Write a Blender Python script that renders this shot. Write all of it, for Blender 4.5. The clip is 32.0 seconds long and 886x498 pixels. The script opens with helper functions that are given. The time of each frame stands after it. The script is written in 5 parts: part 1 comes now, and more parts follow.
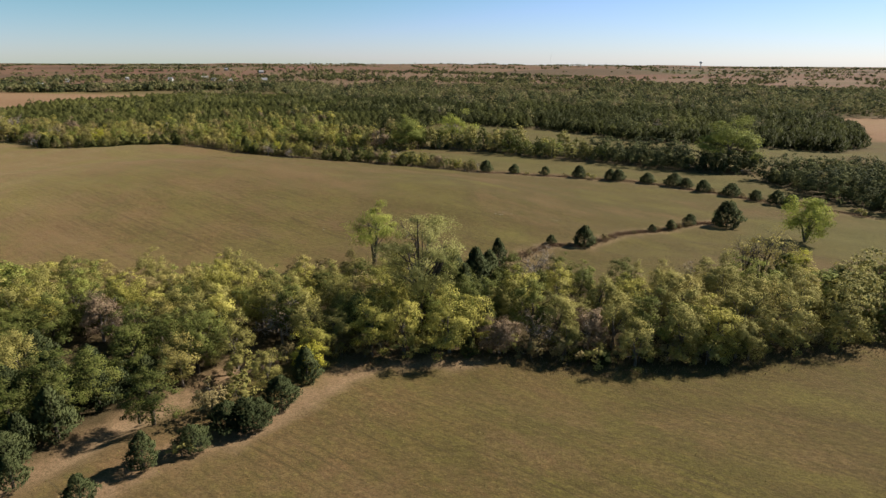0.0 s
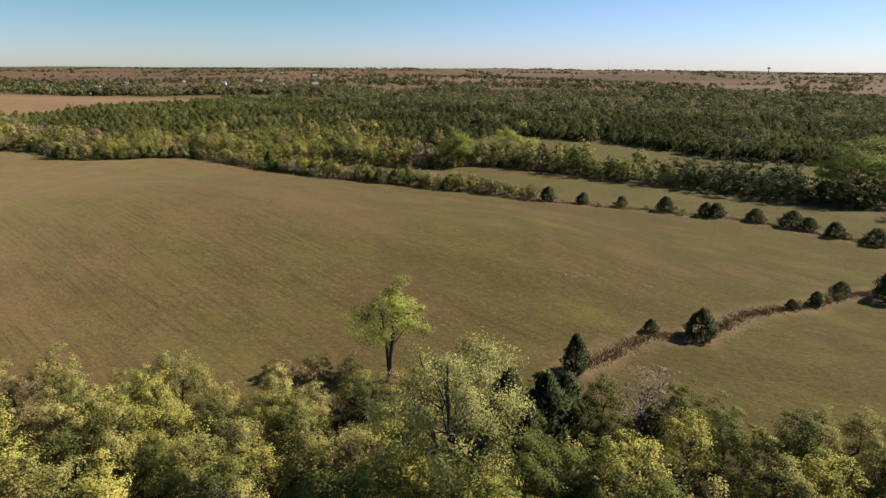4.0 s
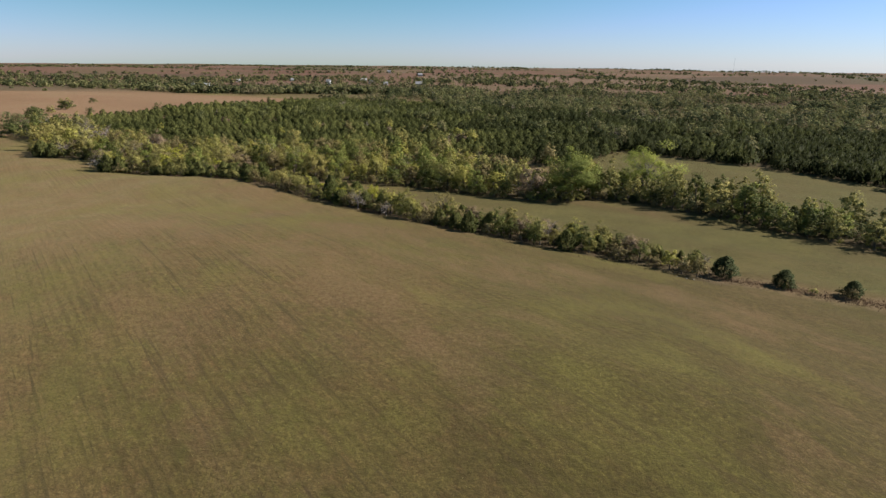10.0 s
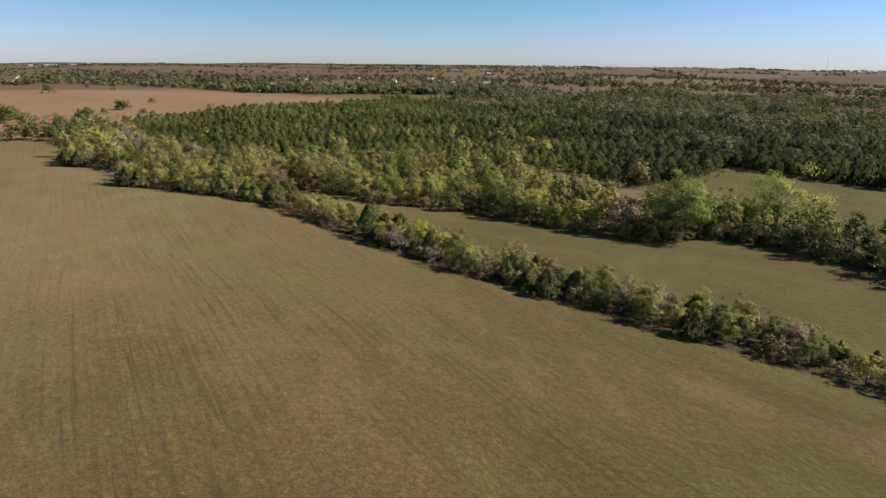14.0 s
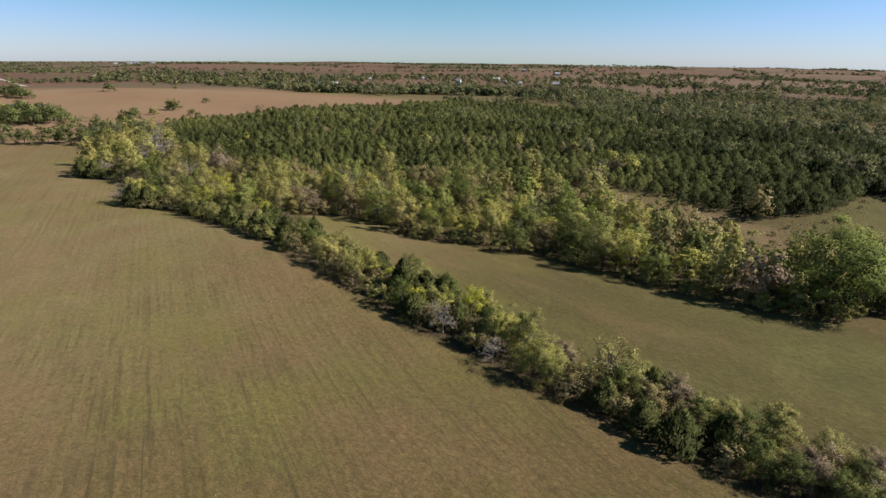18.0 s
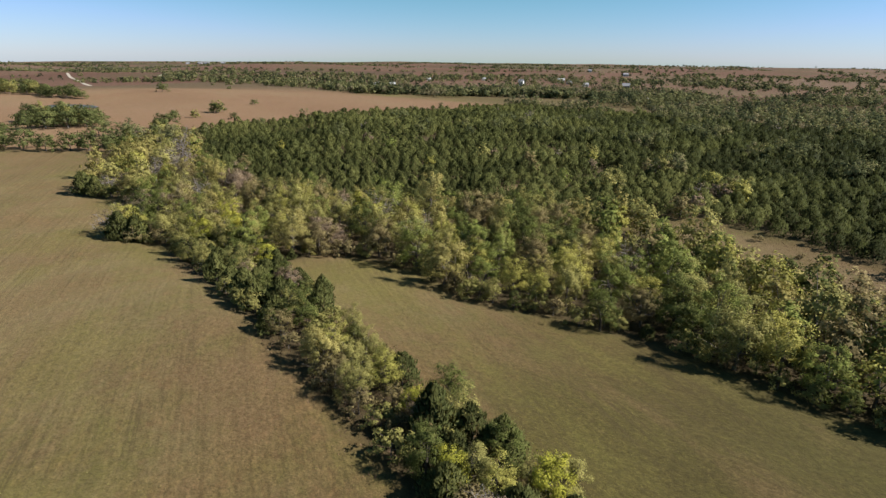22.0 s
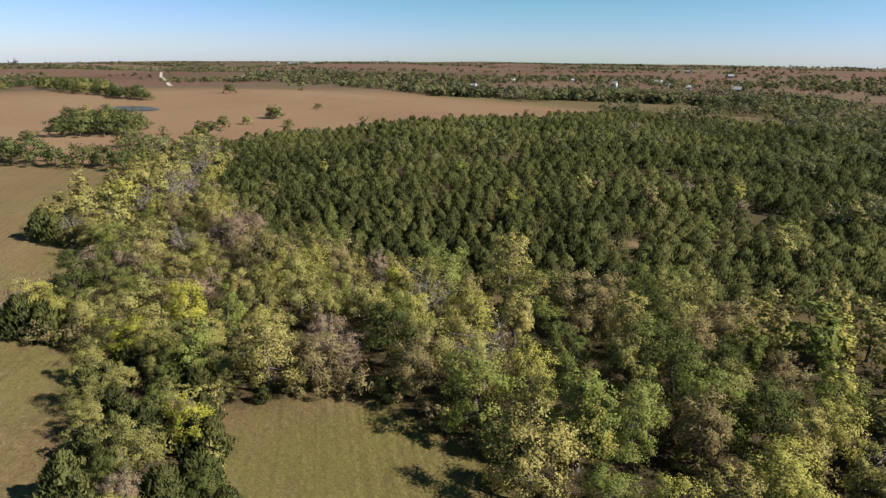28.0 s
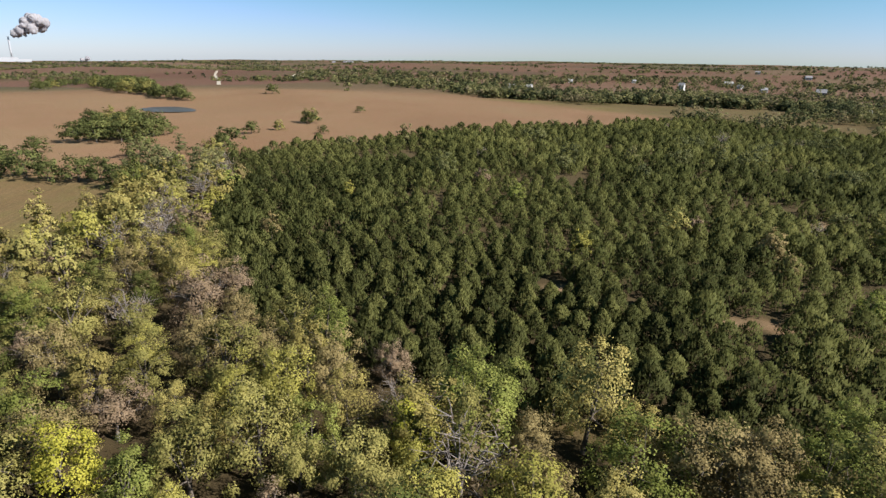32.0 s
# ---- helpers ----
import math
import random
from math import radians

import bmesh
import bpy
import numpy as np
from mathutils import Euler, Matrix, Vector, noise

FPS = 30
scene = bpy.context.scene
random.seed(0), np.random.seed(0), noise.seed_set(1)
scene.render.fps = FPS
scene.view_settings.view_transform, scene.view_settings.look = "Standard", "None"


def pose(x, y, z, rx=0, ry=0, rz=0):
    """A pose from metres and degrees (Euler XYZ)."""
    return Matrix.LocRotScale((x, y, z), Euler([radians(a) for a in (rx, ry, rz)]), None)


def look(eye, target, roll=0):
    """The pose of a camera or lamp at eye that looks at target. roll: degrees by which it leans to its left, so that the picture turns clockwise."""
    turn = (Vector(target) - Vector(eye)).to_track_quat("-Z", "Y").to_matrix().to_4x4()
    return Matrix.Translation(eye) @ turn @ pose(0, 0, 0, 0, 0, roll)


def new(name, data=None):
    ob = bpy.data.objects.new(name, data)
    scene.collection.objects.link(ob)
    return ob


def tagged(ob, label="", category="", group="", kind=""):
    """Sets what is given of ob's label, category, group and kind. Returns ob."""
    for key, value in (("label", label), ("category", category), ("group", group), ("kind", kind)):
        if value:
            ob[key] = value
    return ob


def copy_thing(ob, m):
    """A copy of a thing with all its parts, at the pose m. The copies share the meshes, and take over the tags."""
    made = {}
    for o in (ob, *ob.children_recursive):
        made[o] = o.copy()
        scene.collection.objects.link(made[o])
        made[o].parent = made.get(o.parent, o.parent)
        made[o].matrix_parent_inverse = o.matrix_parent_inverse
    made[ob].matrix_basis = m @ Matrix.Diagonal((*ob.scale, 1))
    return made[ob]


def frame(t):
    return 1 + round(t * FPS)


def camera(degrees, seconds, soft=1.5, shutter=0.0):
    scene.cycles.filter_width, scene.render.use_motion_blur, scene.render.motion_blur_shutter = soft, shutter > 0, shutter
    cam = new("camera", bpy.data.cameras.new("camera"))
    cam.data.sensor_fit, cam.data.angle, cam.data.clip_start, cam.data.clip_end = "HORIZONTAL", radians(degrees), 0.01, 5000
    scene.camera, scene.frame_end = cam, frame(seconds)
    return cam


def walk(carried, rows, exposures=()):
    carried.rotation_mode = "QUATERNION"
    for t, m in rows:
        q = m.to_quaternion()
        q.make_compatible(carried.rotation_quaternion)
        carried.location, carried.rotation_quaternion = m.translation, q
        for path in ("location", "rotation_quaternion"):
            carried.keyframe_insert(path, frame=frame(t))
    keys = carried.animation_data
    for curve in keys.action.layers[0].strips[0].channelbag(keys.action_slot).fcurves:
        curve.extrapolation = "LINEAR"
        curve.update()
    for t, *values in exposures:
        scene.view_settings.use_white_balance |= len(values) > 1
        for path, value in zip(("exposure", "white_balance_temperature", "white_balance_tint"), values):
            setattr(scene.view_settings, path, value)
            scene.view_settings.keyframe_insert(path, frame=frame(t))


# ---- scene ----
cam = camera(73.5, 32.0, soft=1.4)
METRES, EYE, TILT, LEAN, TURN = 275.22, 30.0, 0.0, 0.0, 0.0
ROWS = [
    (0.0, 0.0, 0.0, 0.0, 0.03, -17.73, -0.11),
    (0.5, 0.0003, 0.0157, 0.0001, 0.62, -17.68, -0.11),
    (1.0, 0.0004, 0.0316, 0.0002, 1.21, -17.62, -0.12),
    (1.5, 0.0004, 0.0474, 0.0004, 1.81, -17.58, -0.16),
    (2.0, 0.0005, 0.0631, 0.0005, 2.41, -17.53, -0.16),
    (2.5, 0.0002, 0.0788, 0.0005, 3.02, -17.49, -0.21),
    (3.0, -0.0001, 0.0944, 0.0005, 3.67, -17.44, -0.21),
    (3.5, -0.0007, 0.1099, 0.0003, 4.34, -17.41, -0.22),
    (4.0, -0.0015, 0.1256, 0.0001, 5.05, -17.35, -0.26),
    (4.5, -0.0026, 0.1414, 0.0, 5.78, -17.31, -0.27),
    (6.5, -0.0111, 0.2047, 0.0006, 8.8, -17.33, -0.46),
    (7.0, -0.0132, 0.2202, 0.0007, 9.71, -17.35, -0.5),
    (7.5, -0.0156, 0.2359, 0.0007, 10.68, -17.38, -0.53),
    (8.0, -0.0181, 0.2515, 0.0007, 11.59, -17.39, -0.56),
    (8.5, -0.021, 0.267, 0.0007, 12.48, -17.41, -0.6),
    (9.0, -0.024, 0.2826, 0.0007, 13.32, -17.44, -0.58),
    (9.5, -0.0272, 0.298, 0.0007, 14.14, -17.46, -0.6),
    (10.0, -0.0307, 0.3134, 0.0007, 14.96, -17.5, -0.62),
    (10.5, -0.0344, 0.3288, 0.0007, 15.78, -17.52, -0.64),
    (11.0, -0.0382, 0.3441, 0.0007, 16.59, -17.54, -0.61),
    (11.5, -0.0424, 0.3594, 0.0005, 17.39, -17.57, -0.6),
    (12.0, -0.0469, 0.3748, 0.0006, 18.19, -17.6, -0.63),
    (12.5, -0.0513, 0.39, 0.0005, 18.98, -17.62, -0.59),
    (13.0, -0.056, 0.4052, 0.0005, 19.76, -17.64, -0.58),
    (13.5, -0.0611, 0.4204, 0.0006, 20.54, -17.66, -0.6),
    (14.0, -0.0663, 0.4357, 0.0005, 21.33, -17.66, -0.57),
    (14.5, -0.0718, 0.4511, 0.0005, 22.12, -17.68, -0.57),
    (16.5, -0.0952, 0.5092, 0.0002, 25.18, -17.75, -0.64),
    (17.0, -0.1014, 0.5235, 0.0001, 25.94, -17.75, -0.66),
    (17.5, -0.1078, 0.538, 0.0001, 26.7, -17.78, -0.66),
    (18.0, -0.1144, 0.5524, 0.0001, 27.45, -17.8, -0.69),
    (18.5, -0.1212, 0.5667, 0.0, 28.18, -17.81, -0.68),
    (19.0, -0.1283, 0.5807, 0.0001, 28.91, -17.84, -0.71),
    (19.5, -0.1355, 0.5949, -0.0001, 29.64, -17.84, -0.68),
    (20.0, -0.1427, 0.6089, -0.0002, 30.36, -17.84, -0.69),
    (20.5, -0.1502, 0.6227, -0.0004, 31.06, -17.83, -0.69),
    (21.0, -0.1576, 0.6361, -0.0006, 31.76, -17.83, -0.7),
    (21.5, -0.1652, 0.6495, -0.0006, 32.46, -17.85, -0.69),
    (22.0, -0.1731, 0.6629, -0.0008, 33.15, -17.86, -0.69),
    (22.5, -0.1812, 0.6762, -0.0007, 33.83, -17.87, -0.68),
    (23.0, -0.1895, 0.6894, -0.0006, 34.48, -17.88, -0.69),
    (23.5, -0.1972, 0.7015, -0.0006, 35.09, -17.89, -0.69),
    (24.0, -0.2056, 0.7145, -0.0005, 35.74, -17.88, -0.69),
    (24.5, -0.2142, 0.7274, -0.0005, 36.41, -17.87, -0.69),
    (25.0, -0.2229, 0.7402, -0.0005, 37.06, -17.88, -0.69),
    (25.5, -0.2317, 0.7529, -0.0006, 37.7, -17.88, -0.69),
    (27.5, -0.268, 0.802, -0.0016, 40.27, -17.93, -0.7),
    (28.0, -0.2774, 0.8141, -0.0019, 40.94, -17.95, -0.7),
    (28.5, -0.287, 0.826, -0.0022, 41.6, -17.97, -0.73),
    (29.0, -0.2968, 0.8378, -0.0022, 42.25, -17.99, -0.74),
    (29.5, -0.3069, 0.8494, -0.0023, 42.88, -18.01, -0.75),
    (30.0, -0.317, 0.861, -0.0023, 43.51, -18.04, -0.76),
    (30.5, -0.3273, 0.8725, -0.0023, 44.12, -18.05, -0.77),
    (31.0, -0.3373, 0.8837, -0.0022, 44.71, -18.06, -0.79),
    (31.5, -0.3474, 0.8948, -0.0023, 45.33, -18.07, -0.81),
    (32.0, -0.3572, 0.9056, -0.0021, 45.93, -18.08, -0.83),
]
walk(cam, [(t, pose(0, 0, EYE, TILT, LEAN, TURN) @ pose(METRES * x, METRES * y, METRES * z, 90 + pitch, roll, yaw)) for t, x, y, z, yaw, pitch, roll in ROWS],
     [(0.0, 1.16, 6780, 11), (5.0, 1.14, 6740, 11), (8.0, 1.07, 6440, 11), (14.0, 1.04, 6230, 11), (18.0, 1.09, 6130, 10), (25.0, 1.14, 6150, 10), (32.0, 1.19, 6240, 11)])

# ---- light: clear autumn afternoon, the sun over the +x side ----
SUN_AZ, SUN_EL = 63.0, 38.5
sun_dir = Vector((math.sin(radians(SUN_AZ)) * math.cos(radians(SUN_EL)), math.cos(radians(SUN_AZ)) * math.cos(radians(SUN_EL)), math.sin(radians(SUN_EL))))
sun_data = bpy.data.lights.new("sun", "SUN")
sun_data.energy, sun_data.angle, sun_data.color = 5.0, radians(0.53), (1.0, 0.935, 0.85)
sun = new("sun", sun_data)
sun.matrix_world = look(sun_dir * 200, (0, 0, 0))
world = bpy.data.worlds.new("sky")
scene.world = world
world.use_nodes = True
wt = world.node_tree
sky = wt.nodes.new("ShaderNodeTexSky")
sky.sky_type, sky.sun_disc = "NISHITA", False
sky.sun_elevation, sky.sun_rotation = radians(SUN_EL), radians(SUN_AZ)
sky.altitude, sky.air_density, sky.dust_density, sky.ozone_density = 350, 1.0, 0.15, 6.5
cool = wt.nodes.new("ShaderNodeMix")
cool.data_type, cool.blend_type = "RGBA", "MULTIPLY"
cool.inputs[0].default_value = 1.0
level = wt.nodes.new("ShaderNodeRGBToBW")
pale = wt.nodes.new("ShaderNodeMapRange")
pale.inputs["From Min"].default_value, pale.inputs["From Max"].default_value = 3.2, 5.6
tints = wt.nodes.new("ShaderNodeMix")
tints.data_type = "RGBA"
tints.inputs[6].default_value, tints.inputs[7].default_value = (0.70, 1.0, 0.80, 1), (0.94, 0.97, 1.19, 1)
wt.links.new(sky.outputs["Color"], level.inputs[0])
wt.links.new(level.outputs[0], pale.inputs["Value"])
wt.links.new(pale.outputs["Result"], tints.inputs[0])
wt.links.new(tints.outputs[2], cool.inputs[7])
wt.links.new(sky.outputs["Color"], cool.inputs[6])
wt.links.new(cool.outputs[2], wt.nodes["Background"].inputs["Color"])
wt.nodes["Background"].inputs["Strength"].default_value = 0.05

rng = np.random.default_rng(7)

# ---- materials ----


class Mat:
    """A small helper round a node material."""

    def __init__(self, name, rough=0.9, spec=0.2):
        self.m = bpy.data.materials.new(name)
        self.m.use_nodes = True
        self.t = self.m.node_tree
        self.bsdf = self.t.nodes["Principled BSDF"]
        self.bsdf.inputs["Roughness"].default_value = rough
        self.bsdf.inputs["Specular IOR Level"].default_value = spec

    def node(self, kind, **sets):
        n = self.t.nodes.new(kind)
        for k, v in sets.items():
            n.inputs[k].default_value = v
        return n

    def link(self, a, b):
        self.t.links.new(a, b)

    def noise(self, scale, detail=4.0, rough=0.55, coords=None, dist=0.0):
        n = self.node("ShaderNodeTexNoise", Scale=scale, Detail=detail, Roughness=rough, Distortion=dist)
        if coords is not None:
            self.link(coords, n.inputs["Vector"])
        return n.outputs["Fac"]

    def coords(self, scale=(1, 1, 1), turn=0.0, where="Object"):
        tc = self.t.nodes.new("ShaderNodeTexCoord")
        mp = self.t.nodes.new("ShaderNodeMapping")
        mp.vector_type = "TEXTURE"
        mp.inputs["Scale"].default_value = [1 / v for v in scale]
        mp.inputs["Rotation"].default_value = (0, 0, turn)
        self.link(tc.outputs[where], mp.inputs["Vector"])
        return mp.outputs["Vector"]

    def ramp(self, fac, stops, hard=False):
        r = self.t.nodes.new("ShaderNodeValToRGB")
        e = r.color_ramp.elements
        while len(e) < len(stops):
            e.new(0.5)
        for el, (p, c) in zip(e, stops):
            el.position, el.color = p, (*c, 1)
        if hard:
            r.color_ramp.interpolation = "CONSTANT"
        self.link(fac, r.inputs["Fac"])
        return r.outputs["Color"]

    def mix(self, fac, a, b, blend="MIX"):
        n = self.t.nodes.new("ShaderNodeMix")
        n.data_type, n.blend_type = "RGBA", blend
        for key, v in ((0, fac), (6, a), (7, b)):
            if hasattr(v, "is_linked"):
                self.link(v, n.inputs[key])
            elif key == 0:
                n.inputs[0].default_value = v
            else:
                n.inputs[key].default_value = (*v, 1)
        return n.outputs[2]

    def math(self, op, a, b=0.5):
        n = self.t.nodes.new("ShaderNodeMath")
        n.operation = op
        for k, v in ((0, a), (1, b)):
            if hasattr(v, "is_linked"):
                self.link(v, n.inputs[k])
            else:
                n.inputs[k].default_value = v
        return n.outputs[0]

    def span(self, v, lo, hi):
        n = self.t.nodes.new("ShaderNodeMapRange")
        n.inputs["From Min"].default_value, n.inputs["From Max"].default_value = lo, hi
        self.link(v, n.inputs["Value"])
        return n.outputs["Result"]

    def attr(self, name):
        n = self.t.nodes.new("ShaderNodeAttribute")
        n.attribute_name = name
        return n.outputs["Fac"]

    def bump(self, height, strength, distance):
        n = self.node("ShaderNodeBump", Strength=strength, Distance=distance)
        self.link(height, n.inputs["Height"])
        self.link(n.outputs["Normal"], self.bsdf.inputs["Normal"])

    def done(self, col):
        self.link(col, self.bsdf.inputs["Base Color"])
        return self.m


def leaf_material(name, dark, mid, light, gleam=0.25, turning=0.28, own=0.42):
    """Foliage: colour from the tree's own chance value and from the tint of each clump, with light through the leaves."""
    k = Mat(name, 0.75, 0.06)
    info = k.t.nodes.new("ShaderNodeObjectInfo")
    v = k.math("ADD", k.math("MULTIPLY", k.attr("tint"), 1 - own), k.math("MULTIPLY", info.outputs["Random"], own))
    col = k.ramp(v, [(0.12, dark), (0.5, mid), (0.88, light)])
    fleck = k.noise(1.3, 3, 0.6, k.coords())
    col = k.mix(k.span(fleck, 0.4, 0.7), col, k.mix(turning, col, (0.26, 0.195, 0.085)))
    # Light and shade among small leaves, put into the colour as fine noise.
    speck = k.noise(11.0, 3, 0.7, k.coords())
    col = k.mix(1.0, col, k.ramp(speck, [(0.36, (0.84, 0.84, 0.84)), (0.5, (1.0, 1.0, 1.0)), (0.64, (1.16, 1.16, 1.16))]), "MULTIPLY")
    col = k.mix(1.0, col, (0.8, 0.8, 0.8), "MULTIPLY")
    k.done(col)
    tr = k.t.nodes.new("ShaderNodeBsdfTranslucent")
    k.link(col, tr.inputs["Color"])
    mx = k.t.nodes.new("ShaderNodeMixShader")
    mx.inputs[0].default_value = gleam
    k.link(k.bsdf.outputs[0], mx.inputs[1])
    k.link(tr.outputs[0], mx.inputs[2])
    k.link(mx.outputs[0], k.t.nodes["Material Output"].inputs["Surface"])
    return k.m


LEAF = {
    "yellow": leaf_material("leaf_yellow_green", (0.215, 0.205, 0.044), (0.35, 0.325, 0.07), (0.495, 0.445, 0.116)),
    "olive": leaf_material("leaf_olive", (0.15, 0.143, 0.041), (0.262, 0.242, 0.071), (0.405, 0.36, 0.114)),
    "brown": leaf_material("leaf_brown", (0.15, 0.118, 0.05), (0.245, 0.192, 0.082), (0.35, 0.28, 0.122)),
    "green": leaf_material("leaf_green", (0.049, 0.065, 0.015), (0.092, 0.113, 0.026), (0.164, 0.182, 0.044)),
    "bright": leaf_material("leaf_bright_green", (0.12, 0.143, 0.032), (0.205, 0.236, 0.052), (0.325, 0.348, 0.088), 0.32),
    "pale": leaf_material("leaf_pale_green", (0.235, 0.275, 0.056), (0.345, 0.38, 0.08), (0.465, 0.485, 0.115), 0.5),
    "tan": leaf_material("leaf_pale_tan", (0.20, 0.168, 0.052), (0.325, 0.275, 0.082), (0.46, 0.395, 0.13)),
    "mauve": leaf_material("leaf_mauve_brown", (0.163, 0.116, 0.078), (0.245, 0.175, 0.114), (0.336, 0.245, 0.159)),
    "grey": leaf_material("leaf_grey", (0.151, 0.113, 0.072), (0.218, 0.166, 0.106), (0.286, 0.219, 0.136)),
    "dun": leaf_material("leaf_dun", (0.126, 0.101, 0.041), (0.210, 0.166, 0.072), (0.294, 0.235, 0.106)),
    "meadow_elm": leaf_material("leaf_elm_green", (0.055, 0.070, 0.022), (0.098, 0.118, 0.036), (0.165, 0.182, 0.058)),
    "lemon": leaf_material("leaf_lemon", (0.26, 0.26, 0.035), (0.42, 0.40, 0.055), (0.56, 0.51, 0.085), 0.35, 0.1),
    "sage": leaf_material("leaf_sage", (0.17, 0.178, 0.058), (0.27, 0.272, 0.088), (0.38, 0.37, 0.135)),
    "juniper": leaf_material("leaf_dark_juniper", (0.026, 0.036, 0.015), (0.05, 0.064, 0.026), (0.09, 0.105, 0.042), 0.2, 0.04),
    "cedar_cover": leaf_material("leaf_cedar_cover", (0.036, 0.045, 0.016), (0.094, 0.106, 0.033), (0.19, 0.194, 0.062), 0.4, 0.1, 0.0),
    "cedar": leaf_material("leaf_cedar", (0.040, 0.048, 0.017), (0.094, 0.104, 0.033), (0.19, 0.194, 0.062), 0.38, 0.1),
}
# Leaf colours greyed and blued: distance haze is put into the ramp.
wk = Mat("hazed_wood_leaf", 0.85, 0.04)
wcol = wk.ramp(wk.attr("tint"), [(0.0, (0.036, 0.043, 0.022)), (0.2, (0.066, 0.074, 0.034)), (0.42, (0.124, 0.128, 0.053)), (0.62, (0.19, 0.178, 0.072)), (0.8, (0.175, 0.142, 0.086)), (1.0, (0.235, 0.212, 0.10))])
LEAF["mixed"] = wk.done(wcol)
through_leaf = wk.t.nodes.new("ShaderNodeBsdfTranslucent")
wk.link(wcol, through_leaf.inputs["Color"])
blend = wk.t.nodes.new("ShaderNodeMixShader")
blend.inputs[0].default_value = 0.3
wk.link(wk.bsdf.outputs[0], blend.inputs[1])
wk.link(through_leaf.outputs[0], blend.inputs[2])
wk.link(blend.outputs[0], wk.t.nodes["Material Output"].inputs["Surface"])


def bark_material(name, a, b):
    k = Mat(name, 0.9, 0.1)
    n = k.noise(6.0, 5, 0.6, k.coords((1, 1, 0.25)))
    k.bump(n, 0.5, 0.05)
    return k.done(k.ramp(n, [(0.3, a), (0.7, b)]))


BARK = bark_material("bark_grey_brown", (0.06, 0.05, 0.04), (0.16, 0.135, 0.11))
BARK_DARK = bark_material("bark_dark", (0.035, 0.028, 0.022), (0.09, 0.075, 0.06))
BARK_PALE = bark_material("bark_pale", (0.12, 0.10, 0.09), (0.25, 0.22, 0.195))


def plain_material(name, a, b, rough=0.7, scale=1.5, metal=0.0):
    k = Mat(name, rough, 0.3)
    k.bsdf.inputs["Metallic"].default_value = metal
    n = k.noise(scale, 5, 0.6, k.coords())
    k.bump(n, 0.15, 0.02)
    return k.done(k.ramp(n, [(0.3, a), (0.7, b)]))


WHITE = plain_material("white_siding", (0.42, 0.415, 0.40), (0.5, 0.495, 0.48))
WEATHERED = plain_material("weathered_pale_siding", (0.34, 0.33, 0.31), (0.44, 0.43, 0.41))
ROOF_GREY = plain_material("grey_shingle", (0.16, 0.16, 0.17), (0.26, 0.25, 0.25))
ROOF_PALE = plain_material("pale_metal_roof", (0.35, 0.35, 0.35), (0.43, 0.43, 0.425), 0.6)
DARK_WALL = plain_material("dark_blue_wall", (0.03, 0.04, 0.06), (0.06, 0.075, 0.11))
GLASS_DARK = plain_material("window_glass", (0.03, 0.035, 0.04), (0.05, 0.055, 0.06), 0.1)
STONE = plain_material("pale_limestone", (0.15, 0.125, 0.095), (0.22, 0.19, 0.145))
GRAVEL = plain_material("pale_gravel", (0.28, 0.24, 0.18), (0.40, 0.35, 0.28), 0.95, 0.4)
STEEL = plain_material("painted_steel", (0.30, 0.31, 0.33), (0.38, 0.39, 0.41), 0.5)
STEAM = plain_material("steam_white", (0.50, 0.485, 0.51), (0.58, 0.565, 0.59), 1.0, 0.02)
st = STEAM.node_tree
glow_through = st.nodes.new("ShaderNodeBsdfTranslucent")
glow_through.inputs["Color"].default_value = (0.55, 0.535, 0.56, 1)
steam_mix = st.nodes.new("ShaderNodeMixShader")
steam_mix.inputs[0].default_value = 0.62
st.links.new(st.nodes["Principled BSDF"].outputs[0], steam_mix.inputs[1])
st.links.new(glow_through.outputs[0], steam_mix.inputs[2])
st.links.new(steam_mix.outputs[0], st.nodes["Material Output"].inputs["Surface"])

# ---- lie of the land ----
SWELLS = [(-70, 160, 60, 45, 7.82), (-10, 135, 45, 30, 2.36), (-30, 60, 120, 28, 0.17), (-70, 275, 120, 40, -1.88), (60, 200, 70, 60, 0.37), (-480, 480, 180, 140, 3.68), (-300, 380, 120, 90, 0.68), (-200, 430, 110, 80, 1.96), (30, 20, 120, 50, 3.32), (40, 85, 60, 40, 2.14), (-420, 640, 250, 150, -1.34), (-160, 235, 60, 30, 1.34), (-103, 224, 32, 20, 3.41), (4, 145, 24, 26, 2.48), (-471, 389, 60, 40, -4.01), (-520, 500, 90, 60, 2.67), (-155, 247, 25, 12, -1.52), (-60, 300, 60, 40, -1.41), (25, 60, 30, 15, -1.67)]
FIELD_LONG, FIELD_DEEP, FIELD_TURN = 560.0, 300.0, radians(16)
PLANE = (-5.6, -0.81, -0.11)
FAR_AZ = [-180, -90, -37, 0, 37, 60, 83, 130, 180]
FAR_Z = [-40, -40, -25, -9, -9, -28, -54, -50, -40]


def smooth(v, lo, hi):
    q = np.clip((v - lo) / (hi - lo), 0, 1)
    return q * q * (3 - 2 * q)


def rolling(x, y):
    return (np.sin(x / 310 + 1.3) * np.cos(y / 270 + 0.4) + 0.6 * np.sin((x + y) / 190 + 2.0) + 0.5 * np.cos((x - 1.7 * y) / 230) + 0.35 * np.sin(x / 97 - y / 121))


